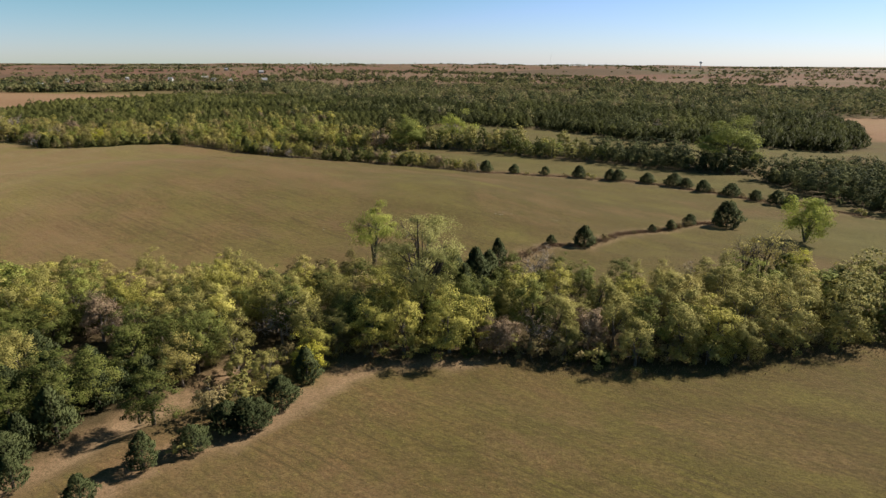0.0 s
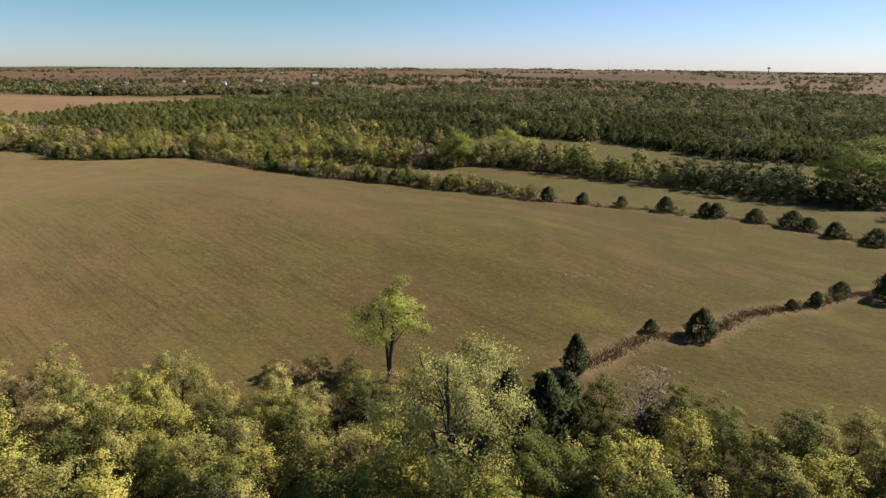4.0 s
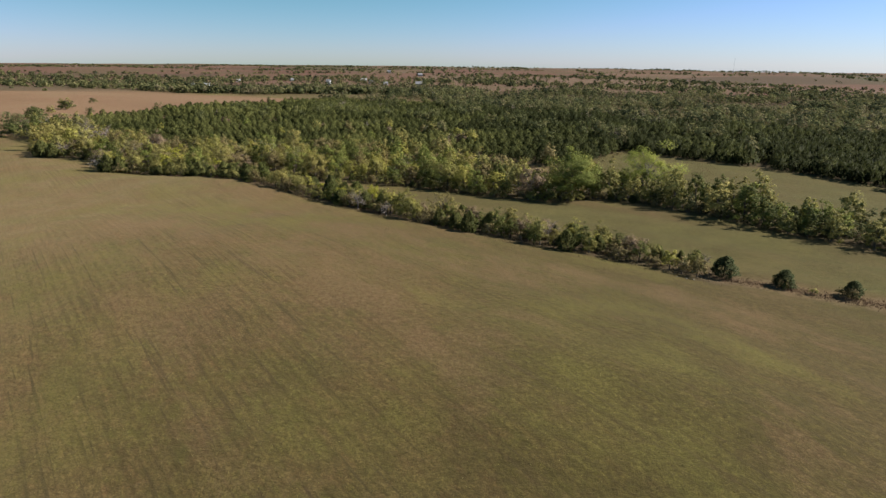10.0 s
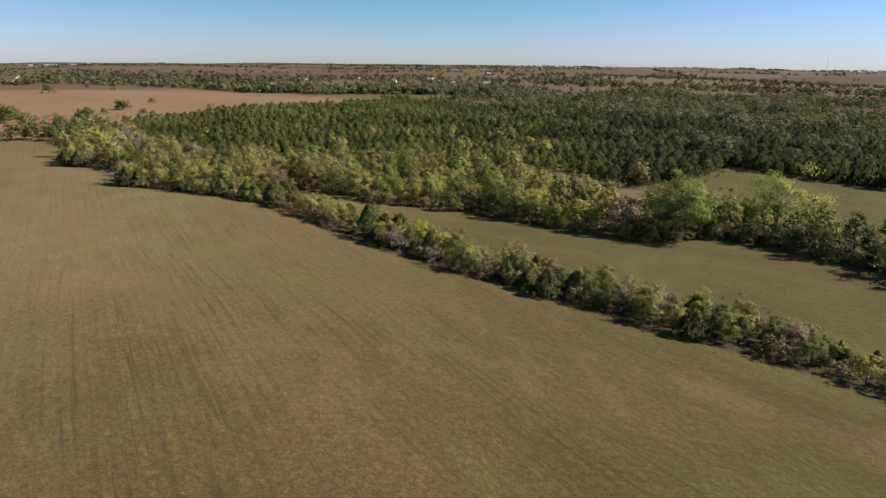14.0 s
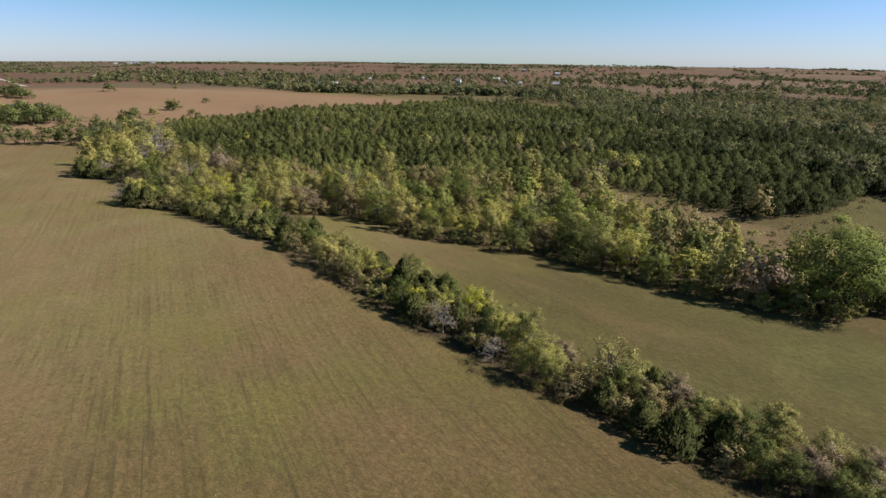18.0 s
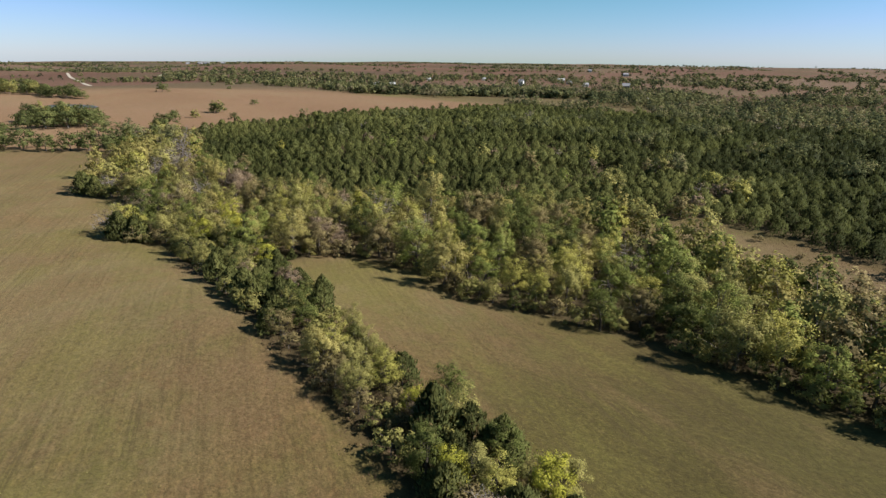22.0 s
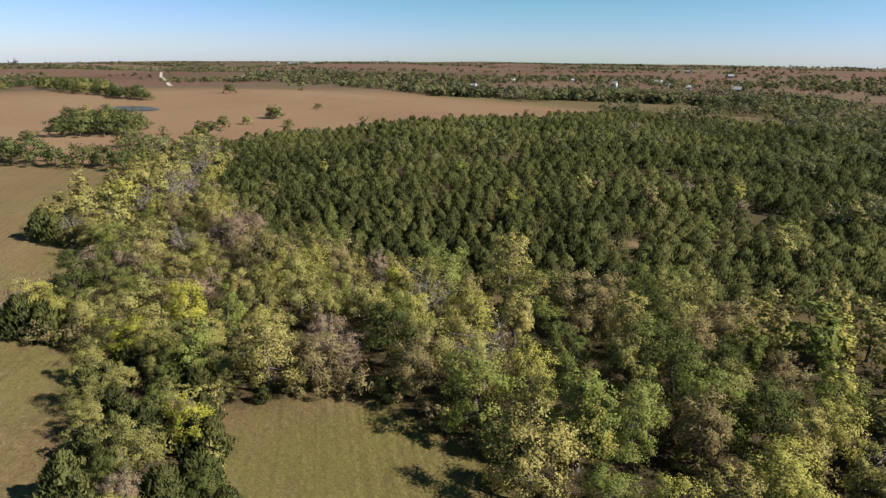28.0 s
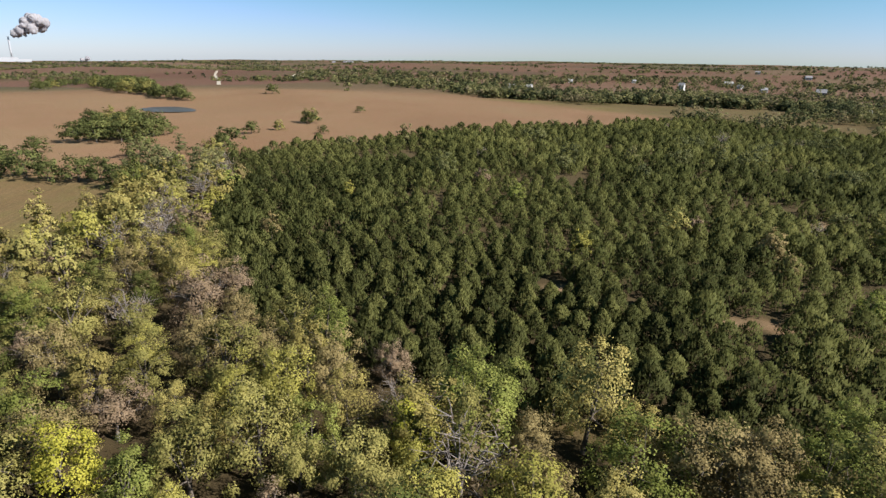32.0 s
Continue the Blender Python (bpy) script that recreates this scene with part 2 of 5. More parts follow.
def land(x, y):
    """Height of the ground."""
    x, y = np.asarray(x, float), np.asarray(y, float)
    cx, cy = np.clip(x, -600, 250), np.clip(y, -60, 900)
    z = PLANE[0] + PLANE[1] * cx / 100 + PLANE[2] * cy / 100
    for a, b, c, d, w in SWELLS:
        z = z + w * np.exp(-((cx - a) / c) ** 2 - ((cy - b) / d) ** 2)
    dx, dy = x + 60, y - 150
    r = np.hypot(dx, dy)
    az = np.degrees(np.arctan2(-dx, dy))
    far = np.interp(az, FAR_AZ, FAR_Z) * np.clip(r / 4900, 0, 1) ** 1.0 - 4 * (1 - np.clip(r / 4900, 0, 1)) + 3.6 * rolling(x, y) * smooth(r, 500, 1500)
    far = far + 8.0 * np.sin((0.35 * x + y) / 165 + 0.9 * np.sin(x / 420)) * smooth(r, 1150, 1700) * (1 - smooth(r, 2900, 4000))
    k = smooth(r, 420, 1000)
    return z * (1 - k) + far * k


def landz(x, y):
    return float(land(np.array([x]), np.array([y]))[0])


# ---- the plan: outlines of fields, woods and tracks ----
HEDGE_LINE = [(-144, 246), (-126, 238.5), (-113, 233.5), (-103, 230), (-95, 226.5), (-77, 220.5), (-62, 214.8), (-48, 209.6), (-37, 206.5), (-26, 203), (-10, 200), (2, 197.5), (12, 192)]
HEDGE_SOUTH = [(10, 97), (20, 106), (26, 106.5), (36, 116), (47, 122), (58, 129.5), (66, 132)]
HEDGE_EAST = [(12, 192), (33, 188), (45, 185), (54, 182.5), (66, 176.5), (78, 163.5), (90, 153), (104, 140)]
BELT = [(-95, 60), (-62, 44), (-44, 36), (-33, 41), (-27.5, 49), (-22, 57), (-16, 63.5), (-4, 63.5), (7, 64), (20, 62), (34, 63), (54, 67), (100, 76), (150, 84),
        (150, 100), (90, 92), (40, 83), (18, 85), (0, 86), (-15, 87), (-36, 84.5), (-56, 85), (-95, 92)]
WOOD = [(-124, 259), (-117, 262.5), (-106, 264.5), (-95, 258), (-84, 259), (-71, 260), (-60, 261), (-44, 255), (-30, 252), (-18, 252), (-5, 261), (5, 257), (19, 246),
        (30, 235), (42, 226), (58, 217), (77, 203), (94, 196), (104, 197), (108, 206), (84, 222), (60, 235), (40, 247), (20, 259), (2, 269), (-14, 273),
        (-30, 284), (-42, 290), (-62, 301), (-82, 314), (-110, 300), (-135, 290)]
WOOD_WEST = [(-124, 259), (-126, 252), (-131, 247), (-146, 249), (-158, 242), (-166, 243), (-168, 248), (-184, 259), (-203, 257), (-216, 264), (-232, 284), (-262, 294), (-280, 306), (-268, 322),
             (-243, 316), (-223, 302), (-196, 288), (-167, 281), (-135, 290)]
CEDARS = [(-284, 330), (-268, 322), (-243, 316), (-223, 302), (-196, 288), (-167, 281), (-140, 290), (-110, 302), (-82, 326), (-70, 333), (-54, 328), (-28, 314),
          (-12, 330), (0, 360), (18, 348), (48, 334), (74, 312), (92, 286), (112, 281), (139, 267), (166, 252), (185, 262), (225, 330), (262, 420), (150, 440),
          (60, 470), (-40, 520), (-140, 575), (-245, 575), (-247, 508), (-264, 455), (-269, 409), (-275, 381)]
CORNER_WOOD = [(100, 186), (104, 160), (108, 146), (130, 128), (175, 120), (190, 160), (150, 200), (112, 196)]
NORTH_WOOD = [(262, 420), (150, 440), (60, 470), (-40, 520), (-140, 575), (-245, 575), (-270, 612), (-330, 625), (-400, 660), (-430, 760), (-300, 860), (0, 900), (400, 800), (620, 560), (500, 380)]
HILL = [(-262, 296), (-300, 275), (-420, 180), (-900, 60), (-1100, 400), (-760, 700), (-494, 648), (-392, 605), (-336, 597), (-289, 612), (-246, 590), (-246, 508), (-266, 455), (-270, 409), (-276, 381), (-284, 330)]
EAST_FIELD = [(262, 424), (232, 355), (206, 290), (330, 260), (520, 400)]
GLADE = [(-84, 318), (-70, 328), (-54, 323), (-28, 309), (-14, 320), (0, 352), (18, 342), (30, 334), (24, 290), (18, 266), (2, 271), (-14, 275), (-30, 286), (-42, 292), (-62, 304)]
TRAIL = [(-42, 25), (-28, 38), (-24, 44), (-18, 47.5), (-15, 52), (-11, 58), (-9, 65), (-5, 66)]
TRAIL_FORK = [(-10, 59), (-6, 61.5), (-1, 62.2), (3, 61.6)]
PATCHES = [(-146, 322), (-129, 391), (-119, 333), (-124, 330), (-108, 340), (-150, 355)]
WASH = [(-48, 26), (-40, 36), (-34, 43), (-31, 49), (-26.5, 55), (-23, 62), (-14, 68)]


def inside(px, py, poly):
    res = np.zeros(np.shape(px), bool)
    for (x0, y0), (x1, y1) in zip(poly, poly[1:] + poly[:1]):
        c = ((y0 > py) != (y1 > py)) & (px < (x1 - x0) * (py - y0) / (y1 - y0 + 1e-9) + x0)
        res ^= c
    return res


def away(px, py, line):
    """Distance to a broken line."""
    best = np.full(np.shape(px), 1e9)
    for (x0, y0), (x1, y1) in zip(line, line[1:]):
        dx, dy = x1 - x0, y1 - y0
        s = np.clip(((px - x0) * dx + (py - y0) * dy) / (dx * dx + dy * dy), 0, 1)
        best = np.minimum(best, np.hypot(px - x0 - s * dx, py - y0 - s * dy))
    return best


def cover(px, py, poly, soft):
    """1 inside an outline, 0 outside, with a soft edge."""
    d = away(px, py, poly + poly[:1])
    return smooth(np.where(inside(px, py, poly), d, -d), -soft, soft)


# ---- ground: one sheet out to the horizon ----


def spread(lo, hi, step, reach):
    mid = list(np.arange(lo, hi + 0.01, step))
    out, s, v = [], step, mid[-1]
    while v < reach[1]:
        s *= 1.11
        v += s
        out.append(v)
    back, s, v = [], step, mid[0]
    while v > reach[0]:
        s *= 1.11
        v -= s
        back.append(v)
    return np.array(back[::-1] + mid + out)


def sheet(name, xs, ys, zf, attrs, material):
    gx, gy = np.meshgrid(xs, ys)
    gz = zf(gx, gy)
    n, m = len(ys), len(xs)
    co = np.stack([gx, gy, gz], -1).reshape(-1, 3)
    i = np.arange((n - 1) * m).reshape(n - 1, m)[:, :-1].ravel()
    quads = np.stack([i, i + 1, i + m + 1, i + m], -1)
    me = mesh_from(name, co, quads, 4)
    for key, f in attrs.items():
        a = me.attributes.new(key, "FLOAT", "POINT")
        a.data.foreach_set("value", np.asarray(f(gx, gy), np.float32).ravel())
    me.materials.append(material)
    me.polygons.foreach_set("use_smooth", np.ones(len(me.polygons), bool))
    return new(name, me)


def mesh_from(name, co, faces, size):
    me = bpy.data.meshes.new(name)
    faces = np.asarray(faces, np.int32).reshape(-1, size)
    me.vertices.add(len(co))
    me.vertices.foreach_set("co", np.asarray(co, np.float32).ravel())
    me.loops.add(faces.size)
    me.loops.foreach_set("vertex_index", faces.ravel())
    me.polygons.add(len(faces))
    me.polygons.foreach_set("loop_start", np.arange(len(faces), dtype=np.int32) * size)
    me.update(calc_edges=True)
    return me


g = Mat("meadow_ground", 0.95, 0.05)
g.bsdf.inputs["Sheen Roughness"].default_value = 0.6
g.bsdf.inputs["Sheen Tint"].default_value = (0.75, 0.56, 0.30, 1)
g.link(g.math("MULTIPLY", g.math("SUBTRACT", 1.0, g.attr("distant")), 0.12), g.bsdf.inputs["Sheen Weight"])
pos = g.coords()
rows = g.coords((2.4, 0.045, 1), radians(53))
big, mid, fine, grain = g.noise(0.022, 4, 0.6, pos), g.noise(0.11, 5, 0.65, pos), g.noise(0.9, 5, 0.7, pos), g.noise(5.0, 4, 0.7, pos)
streak = g.noise(0.55, 4, 0.65, rows)
dry = g.ramp(mid, [(0.32, (0.15, 0.078, 0.042)), (0.5, (0.20, 0.12, 0.058)), (0.68, (0.25, 0.166, 0.088))])
dim_lush = g.ramp(fine, [(0.35, (0.066, 0.054, 0.016)), (0.65, (0.122, 0.102, 0.03))])
wet = g.math("ADD", g.math("MULTIPLY", big, 0.55), g.math("ADD", g.math("MULTIPLY", mid, 0.3), g.math("MULTIPLY", streak, 0.25)))
green = g.math("ADD", wet, g.math("MULTIPLY", g.attr("dim_lush"), 0.18))
col = g.mix(g.span(green, 0.47, 0.66), dry, dim_lush)
col = g.mix(g.math("MULTIPLY", g.span(streak, 0.5, 0.66), 0.55), col, (0.11, 0.072, 0.034))
tuft = g.noise(2.2, 4, 0.7, pos)
col = g.mix(g.math("MULTIPLY", g.span(tuft, 0.50, 0.66), 0.6), col, g.mix(0.6, col, (0.07, 0.062, 0.02)))
col = g.mix(g.math("MULTIPLY", g.span(tuft, 0.46, 0.32), 0.45), col, g.mix(0.5, col, (0.34, 0.25, 0.13)))
spots = g.noise(0.35, 3, 0.6, pos)
col = g.mix(g.math("MULTIPLY", g.span(spots, 0.58, 0.72), 0.55), col, (0.10, 0.10, 0.026))
col = g.mix(g.math("MULTIPLY", g.span(spots, 0.42, 0.28), 0.5), col, (0.15, 0.088, 0.05))
hill = g.ramp(g.noise(0.012, 5, 0.6, pos, 0.5), [(0.3, (0.255, 0.128, 0.085)), (0.5, (0.315, 0.168, 0.112)), (0.7, (0.325, 0.205, 0.132))])
hill = g.mix(g.math("MULTIPLY", g.span(mid, 0.4, 0.75), 0.6), hill, (0.24, 0.16, 0.085))
lit_straw = g.ramp(g.math("ADD", g.math("MULTIPLY", mid, 0.6), g.math("MULTIPLY", fine, 0.4)), [(0.38, (0.185, 0.142, 0.066)), (0.5, (0.255, 0.20, 0.102)), (0.62, (0.31, 0.255, 0.14))])
# Dry grass, plus its backscattered sun towards the west, put into the colour.
col = g.mix(g.math("MULTIPLY", g.attr("lit_straw"), g.span(green, 0.72, 0.5)), col, lit_straw)
green_patch = g.noise(0.065, 5, 0.7, pos)
red_patch = g.noise(0.05, 5, 0.7, g.coords((1, 1, 1), 1.1))
col = g.mix(g.math("MULTIPLY", g.span(green_patch, 0.46, 0.68), 0.6), col, g.mix(g.span(tuft, 0.38, 0.62), (0.085, 0.082, 0.02), (0.17, 0.155, 0.04)))
col = g.mix(g.math("MULTIPLY", g.span(red_patch, 0.48, 0.66), 0.6), col, g.mix(g.span(tuft, 0.38, 0.62), (0.115, 0.064, 0.034), (0.22, 0.135, 0.07)))
mottle = g.noise(0.55, 5, 0.72, g.coords((1.2, 0.6, 1), radians(53)))
col = g.mix(g.math("MULTIPLY", g.span(mottle, 0.52, 0.66), 0.5), col, (0.105, 0.108, 0.026))
col = g.mix(g.math("MULTIPLY", g.span(mottle, 0.47, 0.34), 0.55), col, (0.17, 0.092, 0.045))
hue = g.noise(0.034, 6, 0.66, g.coords((1, 0.7, 1), radians(20)))
col = g.mix(g.math("MULTIPLY", g.span(hue, 0.49, 0.62), 0.55), col, g.mix(g.span(tuft, 0.38, 0.62), (0.13, 0.12, 0.026), (0.215, 0.185, 0.048)))
col = g.mix(g.math("MULTIPLY", g.span(hue, 0.50, 0.38), 0.5), col, g.mix(g.span(tuft, 0.38, 0.62), (0.15, 0.082, 0.04), (0.25, 0.15, 0.08)))
# Darker towards the east: the weaker backscatter of the grass put into the colour.
col = g.mix(g.math("MULTIPLY", g.attr("dim_lush"), 0.8), col, g.mix(g.span(tuft, 0.40, 0.60), (0.038, 0.032, 0.009), (0.092, 0.074, 0.02)))
turf = g.ramp(g.math("ADD", g.math("MULTIPLY", mid, 0.5), g.math("MULTIPLY", fine, 0.5)), [(0.38, (0.062, 0.066, 0.017)), (0.5, (0.094, 0.094, 0.026)), (0.62, (0.135, 0.124, 0.038))])
col = g.mix(g.math("MULTIPLY", g.attr("turf"), g.span(red_patch, 0.78, 0.42)), col, turf)
ruts = g.noise(1.0, 3, 0.6, g.coords((2.1, 0.007, 1), radians(53)))
fleck = g.noise(1.9, 5, 0.78, g.coords((1.4, 0.6, 1), radians(53)))
col = g.mix(1.0, col, g.ramp(fleck, [(0.36, (0.64, 0.63, 0.6)), (0.5, (0.98, 0.98, 0.98)), (0.64, (1.34, 1.31, 1.26))]), "MULTIPLY")
col = g.mix(g.math("MULTIPLY", g.span(ruts, 0.575, 0.63), g.math("MULTIPLY", g.span(g.math("SUBTRACT", big, g.math("ADD", g.math("MULTIPLY", g.attr("lit_straw"), 0.2), g.math("MULTIPLY", g.attr("turf"), 0.4))), 0.33, 0.5), 0.8)), col, (0.06, 0.046, 0.02))
lines = g.t.nodes.new("ShaderNodeTexWave")
lines.inputs["Scale"].default_value, lines.inputs["Distortion"].default_value = 0.27, 3.0
lines.inputs["Detail"].default_value, lines.inputs["Detail Scale"].default_value = 2.0, 0.35
g.link(g.coords((1.0, 0.05, 1), radians(53)), lines.inputs["Vector"])
broken = g.span(g.noise(1.0, 3, 0.6, g.coords((0.25, 0.02, 1), radians(53))), 0.42, 0.58)
cut = g.ramp(lines.outputs["Fac"], [(0.0, (0.74, 0.73, 0.70)), (0.22, (0.92, 0.92, 0.91)), (0.42, (1.03, 1.03, 1.02)), (1.0, (1.05, 1.05, 1.04))])
col = g.mix(g.math("MULTIPLY", broken, g.math("MULTIPLY", g.span(g.math("ADD", g.attr("dim_lush"), g.math("ADD", g.attr("turf"), g.attr("lit_straw"))), 1.1, 0.4), 0.8)), col, g.mix(1.0, col, cut, "MULTIPLY"))
swath = g.noise(1.0, 3, 0.6, g.coords((1.3, 0.012, 1), radians(53)))
swath = g.ramp(swath, [(0.36, (0.86, 0.86, 0.84)), (0.5, (1.0, 1.0, 1.0)), (0.64, (1.1, 1.09, 1.08))])
col = g.mix(g.span(g.math("SUBTRACT", big, g.math("ADD", g.math("MULTIPLY", g.attr("dim_lush"), 0.22), g.math("MULTIPLY", g.attr("turf"), 0.4))), 0.26, 0.5), col, g.mix(1.0, col, swath, "MULTIPLY"))
lime = g.noise(0.055, 6, 0.74, g.coords((1.0, 0.5, 1), radians(53)))
wild = g.math("SUBTRACT", 1.0, g.math("MULTIPLY", g.attr("turf"), 0.8))
col = g.mix(g.math("MULTIPLY", g.span(lime, 0.53, 0.68), g.math("MULTIPLY", wild, 0.6)), col, g.mix(g.span(tuft, 0.38, 0.62), (0.12, 0.118, 0.022), (0.2, 0.18, 0.045)))
col = g.mix(g.math("MULTIPLY", g.span(lime, 0.50, 0.38), g.math("MULTIPLY", wild, 0.45)), col, g.mix(g.span(tuft, 0.38, 0.62), (0.155, 0.082, 0.045), (0.27, 0.162, 0.098)))
col = g.mix(g.attr("hill"), col, hill)
cell = g.t.nodes.new("ShaderNodeVectorMath")
cell.operation = "FLOOR"
plots = g.coords((1 / FIELD_LONG, 1 / FIELD_DEEP, 0.0001), FIELD_TURN)
plots.node.inputs["Location"].default_value = (0, 0, -5000)
g.link(plots, cell.inputs[0])
lot = g.t.nodes.new("ShaderNodeTexWhiteNoise")
g.link(cell.outputs[0], lot.inputs["Vector"])
fields = g.ramp(lot.outputs["Value"], [(0.0, (0.25, 0.135, 0.095)), (0.22, (0.29, 0.195, 0.12)), (0.36, (0.225, 0.115, 0.08)), (0.5, (0.17, 0.13, 0.08)), (0.62, (0.12, 0.135, 0.062)), (0.72, (0.27, 0.16, 0.105)), (0.86, (0.21, 0.165, 0.09)), (1.0, (0.32, 0.22, 0.14))])
fields = g.mix(g.math("MULTIPLY", g.span(mid, 0.3, 0.8), 0.5), fields, (0.15, 0.105, 0.066))
fields = g.mix(g.math("MULTIPLY", g.span(g.noise(0.004, 4, 0.6, pos), 0.5, 0.62), 0.6), fields, (0.17, 0.15, 0.075))
# Distance haze is put into the field colour as a bluer tint.
col = g.mix(g.attr("distant"), col, g.mix(1.0, fields, (1.0, 0.92, 1.08), "MULTIPLY"))
# Dark leaf litter, deepened in colour for the shade under the trees.
shaded_litter = g.ramp(fine, [(0.3, (0.026, 0.019, 0.012)), (0.7, (0.065, 0.047, 0.027))])
col = g.mix(g.attr("shaded_litter"), col, shaded_litter)
soil = g.ramp(mid, [(0.3, (0.25, 0.155, 0.10)), (0.7, (0.37, 0.255, 0.17))])
col = g.mix(g.math("MULTIPLY", g.attr("soil"), g.span(g.math("ADD", fine, mid), 0.55, 0.95)), col, soil)
col = g.mix(g.math("MULTIPLY", g.span(grain, 0.42, 0.66), 0.95), col, g.mix(0.72, col, (0.055, 0.045, 0.018)))
g.bump(g.math("ADD", g.math("MULTIPLY", fine, 0.7), g.math("MULTIPLY", grain, 0.3)), 0.75, 0.28)
GROUND = g.done(g.mix(1.0, col, (0.545, 0.54, 0.495), "MULTIPLY"))


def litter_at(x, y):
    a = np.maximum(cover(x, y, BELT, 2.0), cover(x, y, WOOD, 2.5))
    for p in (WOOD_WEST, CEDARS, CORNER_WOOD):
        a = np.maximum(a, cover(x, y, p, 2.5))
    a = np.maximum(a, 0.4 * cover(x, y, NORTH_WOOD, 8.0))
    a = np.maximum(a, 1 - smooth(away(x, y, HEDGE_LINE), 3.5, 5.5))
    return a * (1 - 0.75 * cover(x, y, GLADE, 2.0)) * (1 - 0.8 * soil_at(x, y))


TURF = [[(-75, 226), (-36, 213), (12, 198), (60, 185), (100, 158), (104, 190), (40, 222), (-18, 250), (-60, 259), (-84, 258)],
        [(60, 112), (66, 131), (110, 142), (170, 110), (90, 95)],
        [(-14, 276), (2, 270), (22, 262), (60, 236), (108, 208), (175, 245), (139, 265), (92, 285), (60, 322), (30, 338), (0, 356), (-16, 326)]]


def turf_at(x, y):
    a = np.zeros(np.shape(x))
    for poly in TURF:
        a = np.maximum(a, cover(x, y, poly, 3.0))
    return 0.9 * a * smooth(x, -75, -15)


def soil_at(x, y):
    wob = 0.7 * np.sin(x * 1.3) * np.cos(y * 0.9)
    a = np.maximum(1 - smooth(away(x, y, TRAIL) + wob, 0.7, 2.6), 1 - smooth(away(x, y, WASH) + wob, 1.0, 3.0))
    a = np.maximum(a, 1 - smooth(away(x, y, TRAIL_FORK) + wob, 0.5, 2.0))
    a = np.maximum(a, 0.6 * (1 - smooth(np.minimum(away(x, y, HEDGE_EAST), away(x, y, HEDGE_SOUTH)) + wob, 1.0, 3.4)))
    for px, py in PATCHES:
        a = np.maximum(a, 1 - smooth(np.hypot((x - px) * 0.7, y - py), 1.2, 2.8))
    return np.maximum(a, 0.42 * cover(x, y, GLADE, 3.0) * (1 - smooth(x, -34, -10)))


def ground_height(x, y):
    z = land(x, y)
    z = z - 0.9 * np.exp(-(away(x, y, WASH) / 2.2) ** 2) - 0.35 * np.exp(-(away(x, y, TRAIL) / 0.9) ** 2)
    near = np.exp(-(np.hypot(x + 60, y - 150) / 260) ** 4)
    return z + near * 0.10 * (np.sin(x * 0.35 + 0.6 * np.sin(y * 0.21)) + np.sin(y * 0.41 + x * 0.13))


POND = (-474, 384, 21, 15)


def pond_dip(x, y):
    a, b, c, d = POND
    return np.exp(-(((x - a) / (c + 4)) ** 2 + ((y - b) / (d + 4)) ** 2) ** 2)


ground = sheet("ground", spread(-290, 112, 1.7, (-4800, 4800)), spread(26, 350, 1.7, (-3000, 4900)),
               lambda x, y: ground_height(x, y) - 0.9 * pond_dip(x, y),
               {"shaded_litter": litter_at, "soil": soil_at,
                "hill": lambda x, y: np.maximum(cover(x, y, HILL, 6.0), cover(x, y, EAST_FIELD, 6.0)),
                # Greener strip meadow, plus the dimmer light eastward, put into the grass colour.
                "dim_lush": lambda x, y: np.clip(cover(x, y, [(-125, 250), (-90, 231), (-36, 213), (12, 198), (60, 185), (100, 158), (104, 190), (40, 222), (-18, 250), (-60, 259), (-108, 263)], 3.0) * smooth(x, -105, -25)
                                             + 0.9 * smooth(x + 0.25 * (y - 130), -90, 40) * (0.8 + 0.2 * smooth(y, 66, 96)), 0, 1.2),
                # Paler westward: dry grass and the brighter light there, as colour.
                "lit_straw": lambda x, y: 0.68 * smooth(-x + 0.35 * (y - 150), 25, 150) * (1 - 0.65 * smooth(x, -100, -40)),
                "turf": turf_at,
                "distant": lambda x, y: smooth(np.hypot(x + 60, y - 150), 560, 760)},
               GROUND)
tagged(ground, "rolling autumn meadow ground of dry tan and green grass", "ground", kind="structure")

